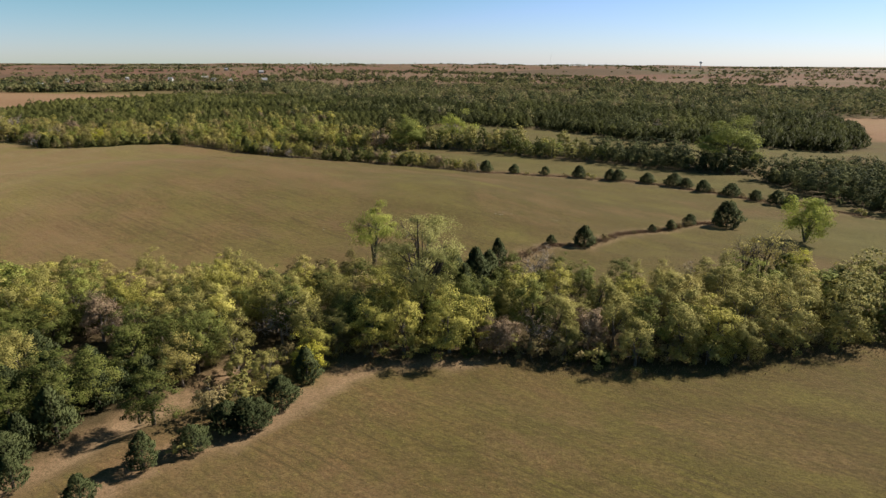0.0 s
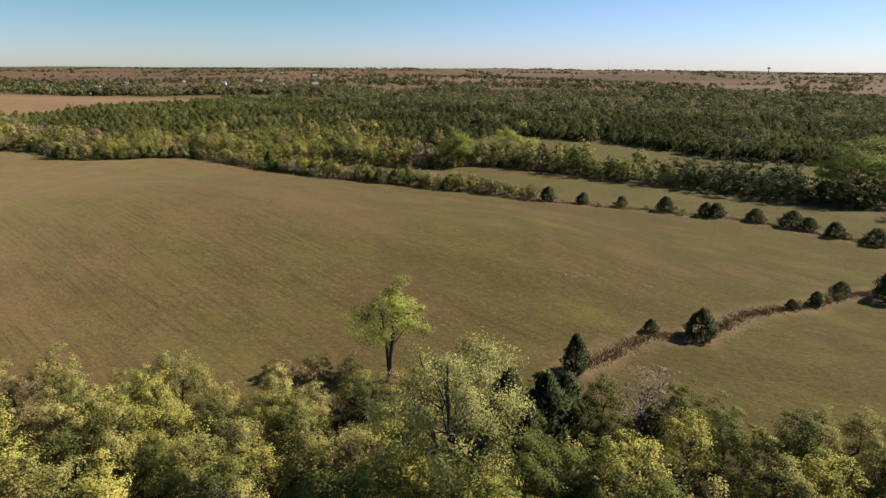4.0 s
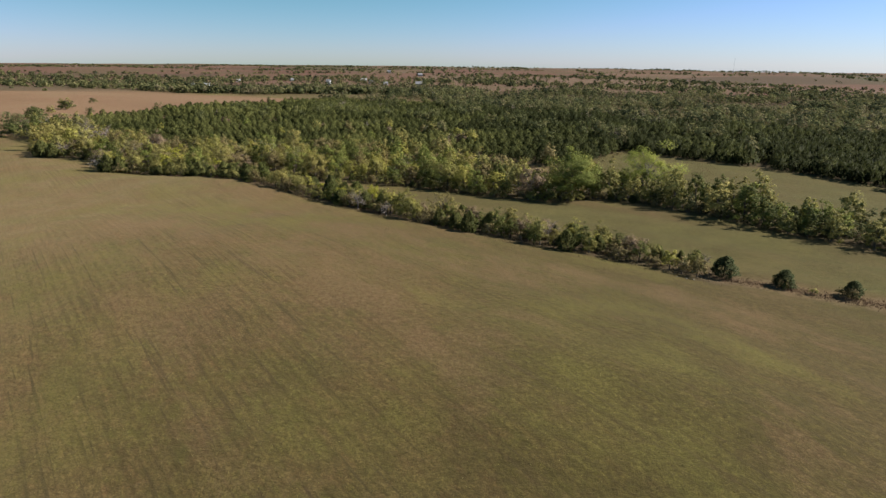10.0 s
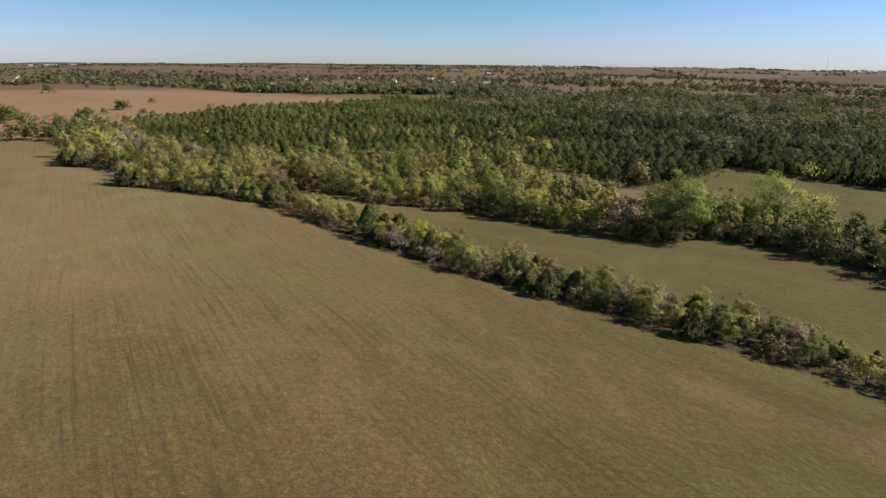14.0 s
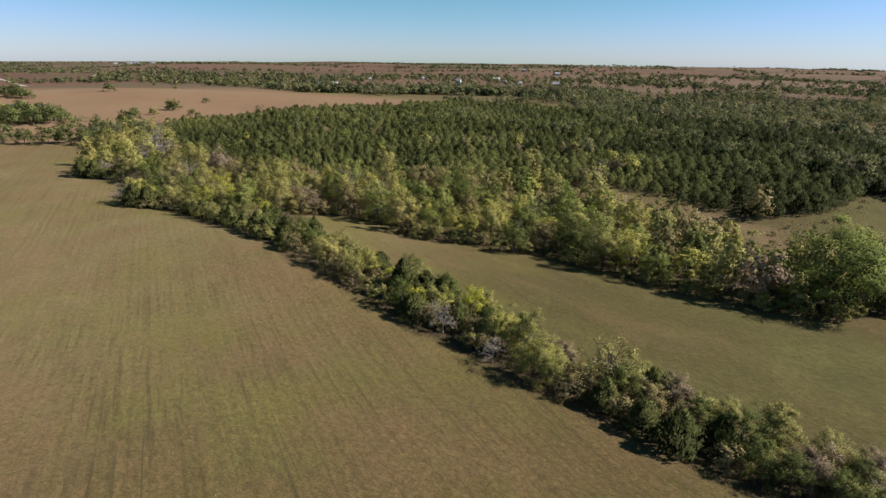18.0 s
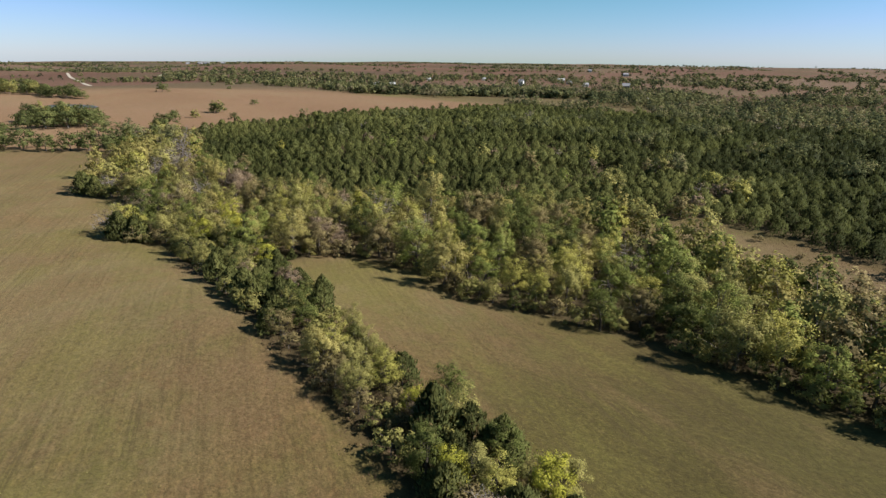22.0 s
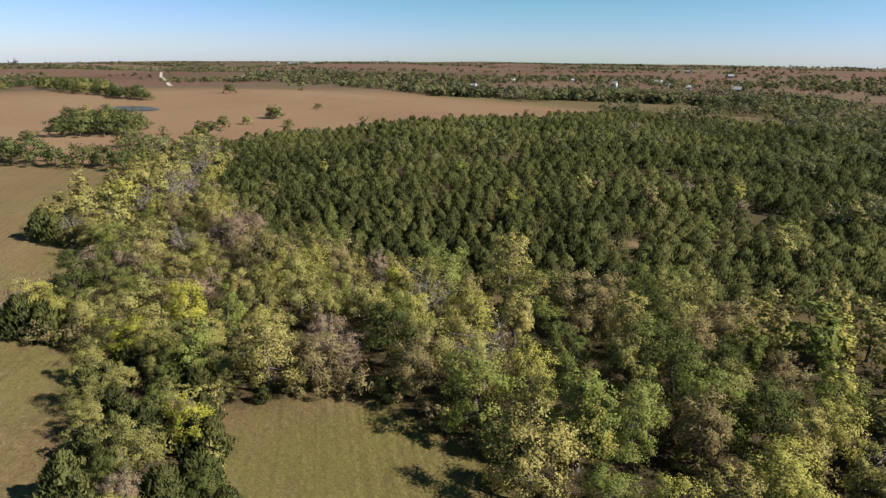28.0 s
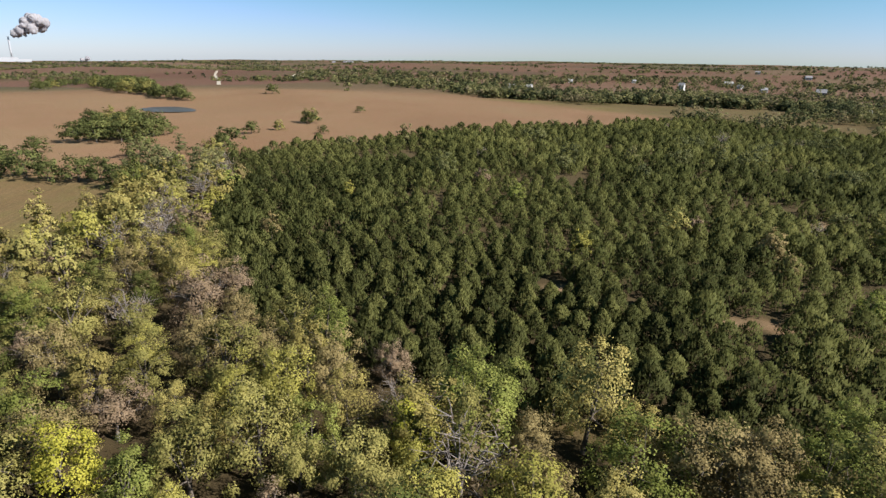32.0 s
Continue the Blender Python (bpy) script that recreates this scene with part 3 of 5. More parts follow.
# ---- foliage meshes ----


def leaves(centres, outward, size, gen, up=0.0, plume=False, ruffle=0.46):
    """Small leaf sprays about the given points, a tapered blade each."""
    n = len(centres)
    nrm = outward + gen.normal(0, ruffle, (n, 3)) + np.array([0, 0, up])
    nrm /= np.linalg.norm(nrm, axis=1, keepdims=True) + 1e-9
    a = np.cross(nrm, gen.normal(0, 1, (n, 3)))
    if plume:
        a = outward * [0.55, 0.55, 0] + np.array([0, 0, 0.8]) + gen.normal(0, 0.28, (n, 3))
        nrm = np.cross(np.cross(a, nrm), a)
        nrm /= np.linalg.norm(nrm, axis=1, keepdims=True) + 1e-9
    a /= np.linalg.norm(a, axis=1, keepdims=True) + 1e-9
    b = np.cross(nrm, a)
    s = (size * gen.uniform(0.6, 1.35, n))[:, None]
    w = s * gen.uniform(0.55, 0.95, n)[:, None] * (0.5 if plume else 1)
    co = np.stack([centres - a * s * 0.6 - b * w, centres - a * s * 0.6 + b * w, centres + a * s + nrm * s * 0.3], 1)
    soft = outward / (np.linalg.norm(outward, axis=1, keepdims=True) + 1e-9) + 0.35 * nrm + gen.normal(0, 0.12, (n, 3)) + np.array([0, 0, 0.4 * up])
    flip = np.einsum("ij,ij->i", np.cross(co[:, 1] - co[:, 0], co[:, 2] - co[:, 0]), soft) < 0
    co[flip] = co[flip][:, ::-1]
    soft /= np.linalg.norm(soft, axis=1, keepdims=True) + 1e-9
    return np.concatenate([co.reshape(-1, 3), np.repeat(soft, 3, axis=0)], 1)


def placed(co, an, size, tall, where):
    """Leaf points and their normals turned, scaled and moved."""
    c, sn = math.cos(an), math.sin(an)
    q = np.stack([co[:, 0] * c - co[:, 1] * sn, co[:, 0] * sn + co[:, 1] * c, co[:, 2] * tall], -1) * size + where
    return np.concatenate([q, np.stack([co[:, 3] * c - co[:, 4] * sn, co[:, 3] * sn + co[:, 4] * c, co[:, 5]], -1)], 1)


def tube(path, radii, sides=6):
    """A tapered limb as points and quads."""
    path = np.asarray(path, float)
    co, fa = [], []
    for i, (p, r) in enumerate(zip(path, radii)):
        d = path[min(i + 1, len(path) - 1)] - path[max(i - 1, 0)]
        d = d / (np.linalg.norm(d) + 1e-9)
        u = np.cross(d, (0.3, 0.9, 0.2))
        u /= np.linalg.norm(u)
        v = np.cross(d, u)
        for j in range(sides):
            an = 2 * math.pi * j / sides
            co.append(p + r * (math.cos(an) * u + math.sin(an) * v))
        if i:
            for j in range(sides):
                k = (j + 1) % sides
                o = (i - 1) * sides
                fa.append((o + j, o + k, o + sides + k, o + sides + j))
    return np.array(co), np.array(fa)


def join(pieces):
    co, fa, o = [], [], 0
    for c, f in pieces:
        co.append(c)
        fa.append(f + o)
        o += len(c)
    return np.concatenate(co), np.concatenate(fa)


def leaf_mesh(name, co, tint, material):
    me = mesh_from(name, co[:, :3], np.arange(len(co)), 3)
    if co.shape[1] == 6:
        me.polygons.foreach_set("use_smooth", np.ones(len(me.polygons), bool))
        me.normals_split_custom_set_from_vertices(co[:, 3:].astype(np.float32))
    a = me.attributes.new("tint", "FLOAT", "POINT")
    a.data.foreach_set("value", np.repeat(tint, 3).astype(np.float32))
    me.materials.append(material)
    return me


def broadleaf(gen, height, radius, base, clumps, per, size, twig=0.0, limbs=9, ruffle=0.5, forks=0, skirt=0.5):
    """Skeleton and leaves of a broad-leaved tree: returns wood (points, quads), leaf points, leaf tints."""
    mid = np.array([0, 0, (height + base) / 2])
    half = np.array([radius, radius, (height - base) / 2])
    phase = gen.uniform(0, 6.28, 6)
    cs = []
    while len(cs) < clumps:
        d = gen.normal(0, 1, 3)
        d /= np.linalg.norm(d)
        if d[2] < -0.75:
            continue
        an = math.atan2(d[1], d[0])
        lump = 1 + 0.24 * math.sin(2 * an + phase[0]) + 0.2 * math.sin(3 * an + phase[1]) * d[2] + 0.15 * math.sin(5 * an + phase[2]) + 0.13 * math.sin(7 * d[2] + 4 * an + phase[3])
        c = mid + half * d * lump * gen.uniform(0.55, 1.0) ** 0.45 * np.array([1 + skirt * max(0.0, -d[2]), 1 + skirt * max(0.0, -d[2]), 1])
        cs.append(c)
    cs = np.array(cs)
    lean = gen.normal(0, 0.05, 2) * height
    top = np.array([lean[0], lean[1], base + 0.55 * (height - base)])
    stem = np.array([(0, 0, -0.35), (0.02 * height, 0, 0.25 * height), top * [0.6, 0.6, 0.8], top])
    pieces = [tube(stem, [0.034 * height, 0.024 * height, 0.017 * height, 0.006 * height], 6)]
    order = gen.permutation(len(cs))
    arms = []
    for i in order[:limbs]:
        s = gen.uniform(0.9, 2.6)
        k = int(s)
        o = stem[k] + (stem[k + 1] - stem[k]) * (s - k)
        c = cs[i]
        bend = (o + c) / 2 + np.array([0, 0, 0.08 * height]) * gen.uniform(-0.5, 1)
        r = 0.016 * height * (1.15 - s / 3)
        pieces.append(tube([o, bend, c], [r, r * 0.65, r * 0.25], 4))
        arms.append((o, bend, c))
    for i in range(forks):
        c = cs[order[-1 - i]] * [0.8, 0.8, 0.0] + np.array([0, 0, base + 0.6 * (height - base)])
        knee = c * [0.35, 0.35, 0.45]
        pieces.append(tube([(0.1 * i, 0, -0.3), knee, c * [0.8, 0.8, 0.8], c], [0.026 * height, 0.019 * height, 0.012 * height, 0.004 * height], 5))
        arms += [(knee, c * [0.8, 0.8, 0.8], c)] * 3
    for i in range(int(twig)):
        o, bend, c = arms[gen.integers(len(arms))]
        s = gen.uniform(0, 1)
        o = bend + (c - bend) * s
        e = o + gen.normal(0, 0.15, 3) * min(height, 7.0) * np.array([0.8, 0.8, 0.5]) + np.array([0, 0, 0.07 * min(height, 7.0)])
        pieces.append(tube([o, (o + e) / 2 + gen.normal(0, 0.1, 3), e], [0.006 * height, 0.004 * height, 0.0015 * height], 3))
    pts, tints, outs = [], [], []
    for c in cs:
        r = gen.uniform(0.15, 0.34) * radius
        d = gen.normal(0, 1, (per, 3))
        far = np.linalg.norm(d, axis=1, keepdims=True)
        squash = np.array([gen.uniform(0.8, 1.4), gen.uniform(0.8, 1.4), gen.uniform(0.5, 0.9)])
        pts.append(c + d / far * np.minimum(far, 2.4) ** 0.8 * r * 0.66 * squash)
        outs.append(d / far * 0.6 + (c - mid) / (np.linalg.norm(c - mid) + 1e-6) * 0.6)
        tints.append(np.clip(gen.normal(0.5, 0.2) + gen.normal(0, 0.16, per), 0, 1))
    pts, outs, tints = np.concatenate(pts), np.concatenate(outs), np.concatenate(tints)
    keep = pts[:, 2] > 0.1
    return join(pieces), leaves(pts[keep], outs[keep], size, gen, 0.48, False, ruffle), tints[keep]


def conifer(gen, height, radius, count, size, dome=0.0, side=0.6):
    """A red cedar: a dense uneven cone or dome of upswept sprays from the ground up."""
    s = gen.uniform(0, 1, count) ** 0.85
    an = gen.uniform(0, 2 * math.pi, count)
    ph = gen.uniform(0, 6.28, 5)
    prof = np.minimum(1, 0.62 + s * 1.5) * np.clip((1 - s) / 0.75, 0, 1) ** (0.72 - 0.3 * dome)
    wob = 1 + 0.16 * np.sin(3 * an + 7 * s + ph[0]) + 0.14 * np.sin(5 * an - 13 * s + ph[1]) + 0.12 * np.sin(2 * an + 21 * s + ph[2])
    r = radius * (prof * wob + 0.03) * gen.uniform(0.6, 1.08, count) ** 0.6
    pts = np.stack([np.cos(an) * r, np.sin(an) * r, 0.1 + s * height * (0.96 + 0.05 * np.sin(4 * an + ph[3]))], -1)
    outs = np.stack([np.cos(an), np.sin(an), np.full(count, 0.6)], -1)
    # Light on tops and bulges and shade in hollows, put into the tint.
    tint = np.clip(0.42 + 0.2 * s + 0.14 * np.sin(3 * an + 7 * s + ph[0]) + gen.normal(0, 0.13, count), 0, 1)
    wood = tube([(0, 0, -0.3), (0, 0, 0.5 * height), (0, 0, 0.93 * height)], [0.035 * height, 0.02 * height, 0.004 * height], 6)
    return wood, leaves(pts, outs * [side, side, 1.0], size, gen, 1.0, True), tint


def part(name, me, parent, label=""):
    ob = new(name, me)
    ob.parent = parent
    return tagged(ob, label) if label else ob


def wood_mesh(name, piece, material):
    me = mesh_from(name, piece[0], piece[1], 4)
    me.materials.append(material)
    me.polygons.foreach_set("use_smooth", np.ones(len(me.polygons), bool))
    return me


def make_tree(name, data, leaf, bark, crown_label=""):
    """One tree with trunk and crown, set far below until it is copied into place."""
    wood, co, tint = data
    base = new(name)
    part("trunk", wood_mesh("trunk", wood, bark), base)
    if len(co):
        part("crown", leaf_mesh("crown", co, tint, leaf), base, crown_label)
    return base


def stand(ob, x, y, size=1.0, tall=1.0, turn=0.0, lean=0.0):
    """The pose for a thing on the ground."""
    return Matrix.Translation((x, y, landz(x, y))) @ Euler((lean, lean * 0.6, turn)).to_matrix().to_4x4() @ Matrix.Diagonal((size, size, size * tall, 1))


KINDS = {}


def breed(kind, name, label, group, makers, leaf, bark):
    KINDS[kind] = [tagged(make_tree(name, d, leaf, bark), label, "tree" if "shrub" not in name else "shrub", group) for d in makers]
    for ob in KINDS[kind]:
        ob["fresh"] = 1


def plant(kind, x, y, size=1.0, tall=1.0, label=""):
    """Sets one tree of a kind: the first use of a shape takes the original, the rest are copies."""
    if kind + "_far" in KINDS:
        gap = away(np.array([x]), np.array([y]), NEAR)[0]
        if gap > 112 and not label:
            WILD.append((x, y, size, kind))
            return None
        if gap > 52:
            kind += "_far"
    src = KINDS[kind][int(rng.integers(len(KINDS[kind])))]
    m = stand(src, x, y, size, tall, rng.uniform(0, 6.28), rng.normal(0, 0.04))
    if "fresh" in src:
        del src["fresh"]
        src.matrix_basis = m
        ob = src
    else:
        keep = src.matrix_basis.copy()
        src.matrix_basis = Matrix.Identity(4)
        ob = copy_thing(src, m)
        src.matrix_basis = keep
    if label:
        ob["label"] = label
    return ob


def gen_of(seed):
    return np.random.default_rng(seed)


def hash_of(word):
    return 1000 + 10 * sum(ord(c) for c in word)


NEAR = [(0, 62), (-30, 150), (-70, 215), (-140, 275)]
SORTS = (
    ("yellow", "ash_tree", "ash tree with yellow-green autumn crown in the woodland", "yellow-green ash trees", 7.0, 2.05, 0.6, "yellow", BARK, 8, 3),
    ("tan", "locust_tree", "locust tree with pale tan-yellow autumn leaves", "tan locust trees", 6.8, 2.0, 0.6, "tan", BARK, 14, 3),
    ("olive", "hackberry_tree", "broad-leaved tree with dull olive-green crown in the woodland", "olive-green trees", 6.7, 2.2, 0.4, "olive", BARK, 8, 3),
    ("brown", "oak_tree", "thinning oak with tan-brown autumn leaves", "browning oaks", 6.6, 2.1, 0.5, "brown", BARK, 24, 2),
    ("mauve", "dogwood_tree", "small thinning tree with mauve-brown leaves and grey twigs", "mauve-brown trees", 5.6, 2.0, 0.8, "mauve", BARK_PALE, 60, 2),
    ("green", "mulberry_tree", "dark green broad-leaved tree with dense crown", "dark green trees", 6.7, 2.2, 0.3, "green", BARK_DARK, 4, 2),
    ("bright", "elm_tree", "bright green elm with rounded leafy crown", "bright green elms", 7.2, 2.2, 0.5, "bright", BARK, 6, 2),
)
for kind, name, label, group, tall, wide, low, leaf, bark, twig, count in SORTS:
    breed(kind, name, label, group, [broadleaf(gen_of(hash_of(kind) + i), tall, wide + 0.2 * i, low, 62, 116, 0.09, twig, 9) for i in range(count)], LEAF[leaf], bark)
    breed(kind + "_far", name, label, group, [broadleaf(gen_of(hash_of(kind) + 5 + i), tall, wide + 0.2 * i, low, 44, 30, 0.21, 0, 4, 0.36) for i in range(count)], LEAF[leaf], bark)
WILD = []
breed("lemon", "ash_tree", "bright yellow ash standing out among duller trees", "bright yellow ashes",
      [broadleaf(gen_of(65 + i), 6.8, 2.2, 0.5, 58, 110, 0.095, 10, 9) for i in range(2)], LEAF["lemon"], BARK)
breed("grey", "bare_tree", "nearly bare grey tree with many fine twigs", "bare trees",
      [broadleaf(gen_of(60 + i), 6.4, 2.5, 1.0, 34, 12, 0.13, 150, 16) for i in range(2)], LEAF["grey"], BARK_PALE)
breed("shrub", "broadleaf_shrub", "low olive shrub with leaves down to the ground", "woodland shrubs",
      [broadleaf(gen_of(70 + i), 2.8, 1.6, 0.2, 24, 44, 0.14, 4) for i in range(3)], LEAF["olive"], BARK)
breed("brush", "broadleaf_shrub", "tan-brown thinning shrub in the hedgerow", "brown shrubs",
      [broadleaf(gen_of(75 + i), 2.8, 1.6, 0.2, 30, 40, 0.12, 40) for i in range(2)], LEAF["dun"], BARK)
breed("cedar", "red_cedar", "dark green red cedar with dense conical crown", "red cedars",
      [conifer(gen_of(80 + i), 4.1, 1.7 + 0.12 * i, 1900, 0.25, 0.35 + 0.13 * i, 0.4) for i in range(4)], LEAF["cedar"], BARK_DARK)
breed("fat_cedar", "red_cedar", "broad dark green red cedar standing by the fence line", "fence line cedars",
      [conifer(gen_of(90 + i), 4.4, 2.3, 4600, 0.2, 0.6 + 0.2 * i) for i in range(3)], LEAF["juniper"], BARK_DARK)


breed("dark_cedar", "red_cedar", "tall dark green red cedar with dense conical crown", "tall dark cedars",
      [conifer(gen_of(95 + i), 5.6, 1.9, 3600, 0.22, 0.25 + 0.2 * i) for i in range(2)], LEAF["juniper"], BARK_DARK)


def scatter(poly, gap, seed, limit=100000):
    """Points over an outline, no two nearer than gap."""
    gen = gen_of(seed)
    p = np.array(poly)
    lo, hi = p.min(0), p.max(0)
    cell, grid, out = gap / 1.42, {}, []
    tries = int((hi[0] - lo[0]) * (hi[1] - lo[1]) / gap ** 2 * 5)
    cand = gen.uniform(lo, hi, (tries, 2))
    cand = cand[inside(cand[:, 0], cand[:, 1], poly)]
    for x, y in cand:
        i, j = int(x // cell), int(y // cell)
        if all(math.hypot(x - q[0], y - q[1]) >= gap for a in range(i - 2, i + 3) for b in range(j - 2, j + 3) for q in grid.get((a, b), ())):
            grid.setdefault((i, j), []).append((x, y))
            out.append((x, y))
            if len(out) >= limit:
                break
    return out


def along(line, step):
    for (x0, y0), (x1, y1) in zip(line, line[1:]):
        n = max(1, int(math.hypot(x1 - x0, y1 - y0) / step))
        for i in range(n):
            yield x0 + (x1 - x0) * i / n, y0 + (y1 - y0) * i / n


def pick(weights):
    names = list(weights)
    w = np.array([weights[n] for n in names], float)
    return names[int(rng.choice(len(names), p=w / w.sum()))]


# ---- single trees that stand out ----
breed("lone", "cottonwood_tree", "bright green round tree with several stems standing alone in the meadow", "lone trees",
      [broadleaf(gen_of(101), 10.0, 4.7, 1.6, 60, 190, 0.15, 10, 12, 0.6, 5, 0.0)], LEAF["pale"], BARK)
breed("cotton", "cottonwood_tree", "tall open cottonwood with pale green leaves and dark forked trunk", "cottonwoods",
      [broadleaf(gen_of(103), 10.6, 3.9, 4.6, 30, 330, 0.095, 30, 14, 0.6, 3, 0.0)], LEAF["pale"], BARK_DARK)
breed("giant", "cottonwood_tree", "large spreading green cottonwood rising over the wood", "large cottonwoods",
      [broadleaf(gen_of(107 + i), 12.5, 6.2, 1.0, 52, 330, 0.16, 10, 14) for i in range(2)], LEAF["bright"], BARK)
breed("pale_giant", "cottonwood_tree", "large open cottonwood with pale yellow-green leaves and light limbs", "large cottonwoods",
      [broadleaf(gen_of(117), 12.5, 6.0, 1.4, 48, 220, 0.15, 60, 22, 0.68, 3)], LEAF["pale"], BARK_PALE)
breed("tall_cotton", "cottonwood_tree", "tall open cottonwood with pale yellow-green leaves and dark forked limbs", "cottonwoods",
      [broadleaf(gen_of(109), 15.6, 4.6, 4.0, 54, 430, 0.085, 60, 26, 0.6, 4, 0.0)], LEAF["sage"], BARK_DARK)
breed("snag", "locust_tree", "half-bare tree with dark forked limbs and thin yellow leaves", "half-bare trees",
      [broadleaf(gen_of(113 + i), 7.6, 3.4, 2.2, 26, 45, 0.11, 70, 16, 0.7, 4, 0.0) for i in range(2)], LEAF["tan"], BARK_DARK)
breed("poplar", "poplar_tree", "tall narrow bright green tree at the wood's edge", "tall edge trees",
      [broadleaf(gen_of(111), 10.8, 2.2, 0.8, 64, 100, 0.125, 6, 12)], LEAF["bright"], BARK)
plant("lone", 73.6, 115.5, 0.82, 1.14)
plant("cotton", -11.3, 92.5, 1.0)
plant("tall_cotton", -2.8, 71.0, 1.0)
plant("giant", 99, 207, 1.3, 0.95)
plant("giant", -16, 260, 1.12, 0.9)
plant("pale_giant", 5.5, 271, 1.15, 0.95)
plant("poplar", -97, 267.5, 1.0)
plant("green", -99, 285, 1.35)
for x, y, s in ((-24.9, 261.1, 1.35), (-16.9, 260.1, 1.3)):
    plant("olive", x, y, s, 0.9, "broad dense dark olive tree at the wood's edge")
plant("bright", -85, 302, 1.5, 0.95)
plant("brown", -89, 276.5, 1.15)
plant("bright", -129.3, 283.5, 1.3, 1.05)
for x, y, s in ((-132, 279.5, 1.15), (-143.4, 247.5, 0.95), (-122, 243.5, 0.75), (-15, 58.5, 0.62), (53, 84, 0.9)):
    plant("lemon", x, y, s)
for x, y, s in ((46.5, 86, 1.0), (50, 88, 1.05), (53.5, 89, 0.95)):
    plant("snag", x, y, s)
plant("grey", 14, 84.5, 1.0)
for x, y, s in ((-24, 92, 0.9), (-19.5, 93, 1.0), (-16, 92, 0.9), (-21, 90, 1.0)):
    plant("brush", x, y, s, 0.75)
plant("bright", -29, 49, 0.36)
for k, x, y, q in (("yellow", -14.5, 60.5, 0.75), ("olive", -18.5, 55.5, 0.6), ("shrub", -20.5, 52.5, 1.0), ("brush", -22.5, 50.5, 1.1), ("olive", -23.5, 60.5, 0.8), ("tan", -28, 56.5, 0.8)):
    plant(k, x, y, q)
for x, y in scatter([(-56, 40), (-46, 35), (-36, 41), (-30, 48.5), (-25.5, 56), (-30, 60), (-40, 55), (-52, 50)], 2.5, 31):
    if away(np.array([x]), np.array([y]), WASH)[0] > 2.0:
        k = pick({"dark_cedar": 2.5, "fat_cedar": 2, "green": 2, "shrub": 0.6})
        plant(k, x, y, rng.uniform(0.6, 0.95) if k != "green" else rng.uniform(0.4, 0.62))
for k, x, y, s in (("olive", -16.5, 66, 0.9), ("green", -19, 68.5, 1.0), ("olive", -13, 71, 1.05), ("brown", -10.5, 73, 0.95), ("olive", -21.5, 70, 1.0), ("green", -9.5, 69, 0.7)):
    plant(k, x, y, s)

# fence-line cedars and bushes
for x, y, s, t in ((26.5, 106.5, 0.85, 1.05), (63, 127, 1.3, 1.0), (20.5, 107.5, 0.4, 1), (44, 120, 0.35, 1), (49, 123, 0.45, 1), (55, 128, 0.6, 0.9), 
                   (33, 190, 0.6, 1), (43, 186, 0.85, 1.0), (52, 183, 0.8, 0.95), (54.5, 182.5, 0.85, 0.9), (62.5, 179, 0.95, 0.75), (69, 175, 1.15, 0.75), (72, 173, 0.8, 0.8), (74.5, 167, 0.85, 0.9), (80, 162, 1.0, 0.8),
                   (84.5, 157, 0.7, 0.9), (88, 153, 0.9, 0.9), (90, 150, 0.8, 0.9), (14, 193, 0.9, 0.9), (23, 191, 0.75, 0.9)):
    plant("fat_cedar", x, y, s, t)

# ---- belt of trees along the creek ----
BELT_DARK = {"green": 5, "dark_cedar": 3, "fat_cedar": 2, "shrub": 1, "olive": 0.7}
BELT_SHADY = {"green": 5, "cedar": 2.5, "olive": 3, "yellow": 1, "shrub": 1}
BELT_EAST = {"yellow": 2.2, "tan": 1.0, "mauve": 0.5, "olive": 7, "green": 4.2, "bright": 1.8, "grey": 0.6, "cedar": 0.8, "shrub": 0.6}
BELT_MIX = {"yellow": 8, "tan": 1.6, "mauve": 0.6, "olive": 7, "brown": 0.8, "green": 2.6, "bright": 2.4, "grey": 0.6, "cedar": 0.5, "shrub": 0.6}
for x, y in scatter(BELT, 2.95, 5):
    if away(np.array([x]), np.array([y]), WASH)[0] < 2.5 or math.hypot(x + 42, y - 60) < 4.5:
        continue
    plant(pick(BELT_DARK if x < -26 and y < 57 - 0.2 * x else BELT_SHADY if 0 < x < 16 and y > 68 else BELT_EAST if x > 4 else BELT_MIX), x, y, rng.uniform(0.78, 1.1) * (0.82 if y > 79 else 1.0), rng.uniform(0.8, 1.05))
for x, y, s in ((-34, 40, 1.0), (-27.5, 39.5, 0.9), (-25.5, 42, 1.0), (-22.5, 45.5, 1.0), (-20, 47.5, 1.0), (-17.6, 49, 1.1), (-15.5, 53, 0.9), (-14.5, 57, 0.9), (-37, 43, 1.0), (-24, 44, 0.9), (-19, 48.5, 0.9)):
    k = pick({"fat_cedar": 4, "dark_cedar": 2.4, "shrub": 0.6})
    plant(k, x + rng.normal(0, 0.5), y + rng.normal(0, 0.5), s * rng.uniform(0.55, 0.9), rng.uniform(0.7, 0.95))
for x, y, s in ((1.5, 83.5, 1.1), (4.8, 82.5, 1.25), (7, 84, 1.05), (9.5, 96, 0.75), (3, 79, 1.0)):
    plant("dark_cedar", x, y, s, 1.05)

# ---- hedgerow between the big meadow and the strip meadow ----
HEDGE_MIX = {"yellow": 0.9, "tan": 1.0, "olive": 3.8, "brown": 1.0, "mauve": 0.8, "green": 3.2, "grey": 1.0, "cedar": 2.4, "shrub": 4, "brush": 3}
HEDGE_WEST = {"yellow": 0.5, "olive": 1.6, "mauve": 0.6, "green": 3.0, "cedar": 8, "shrub": 2}
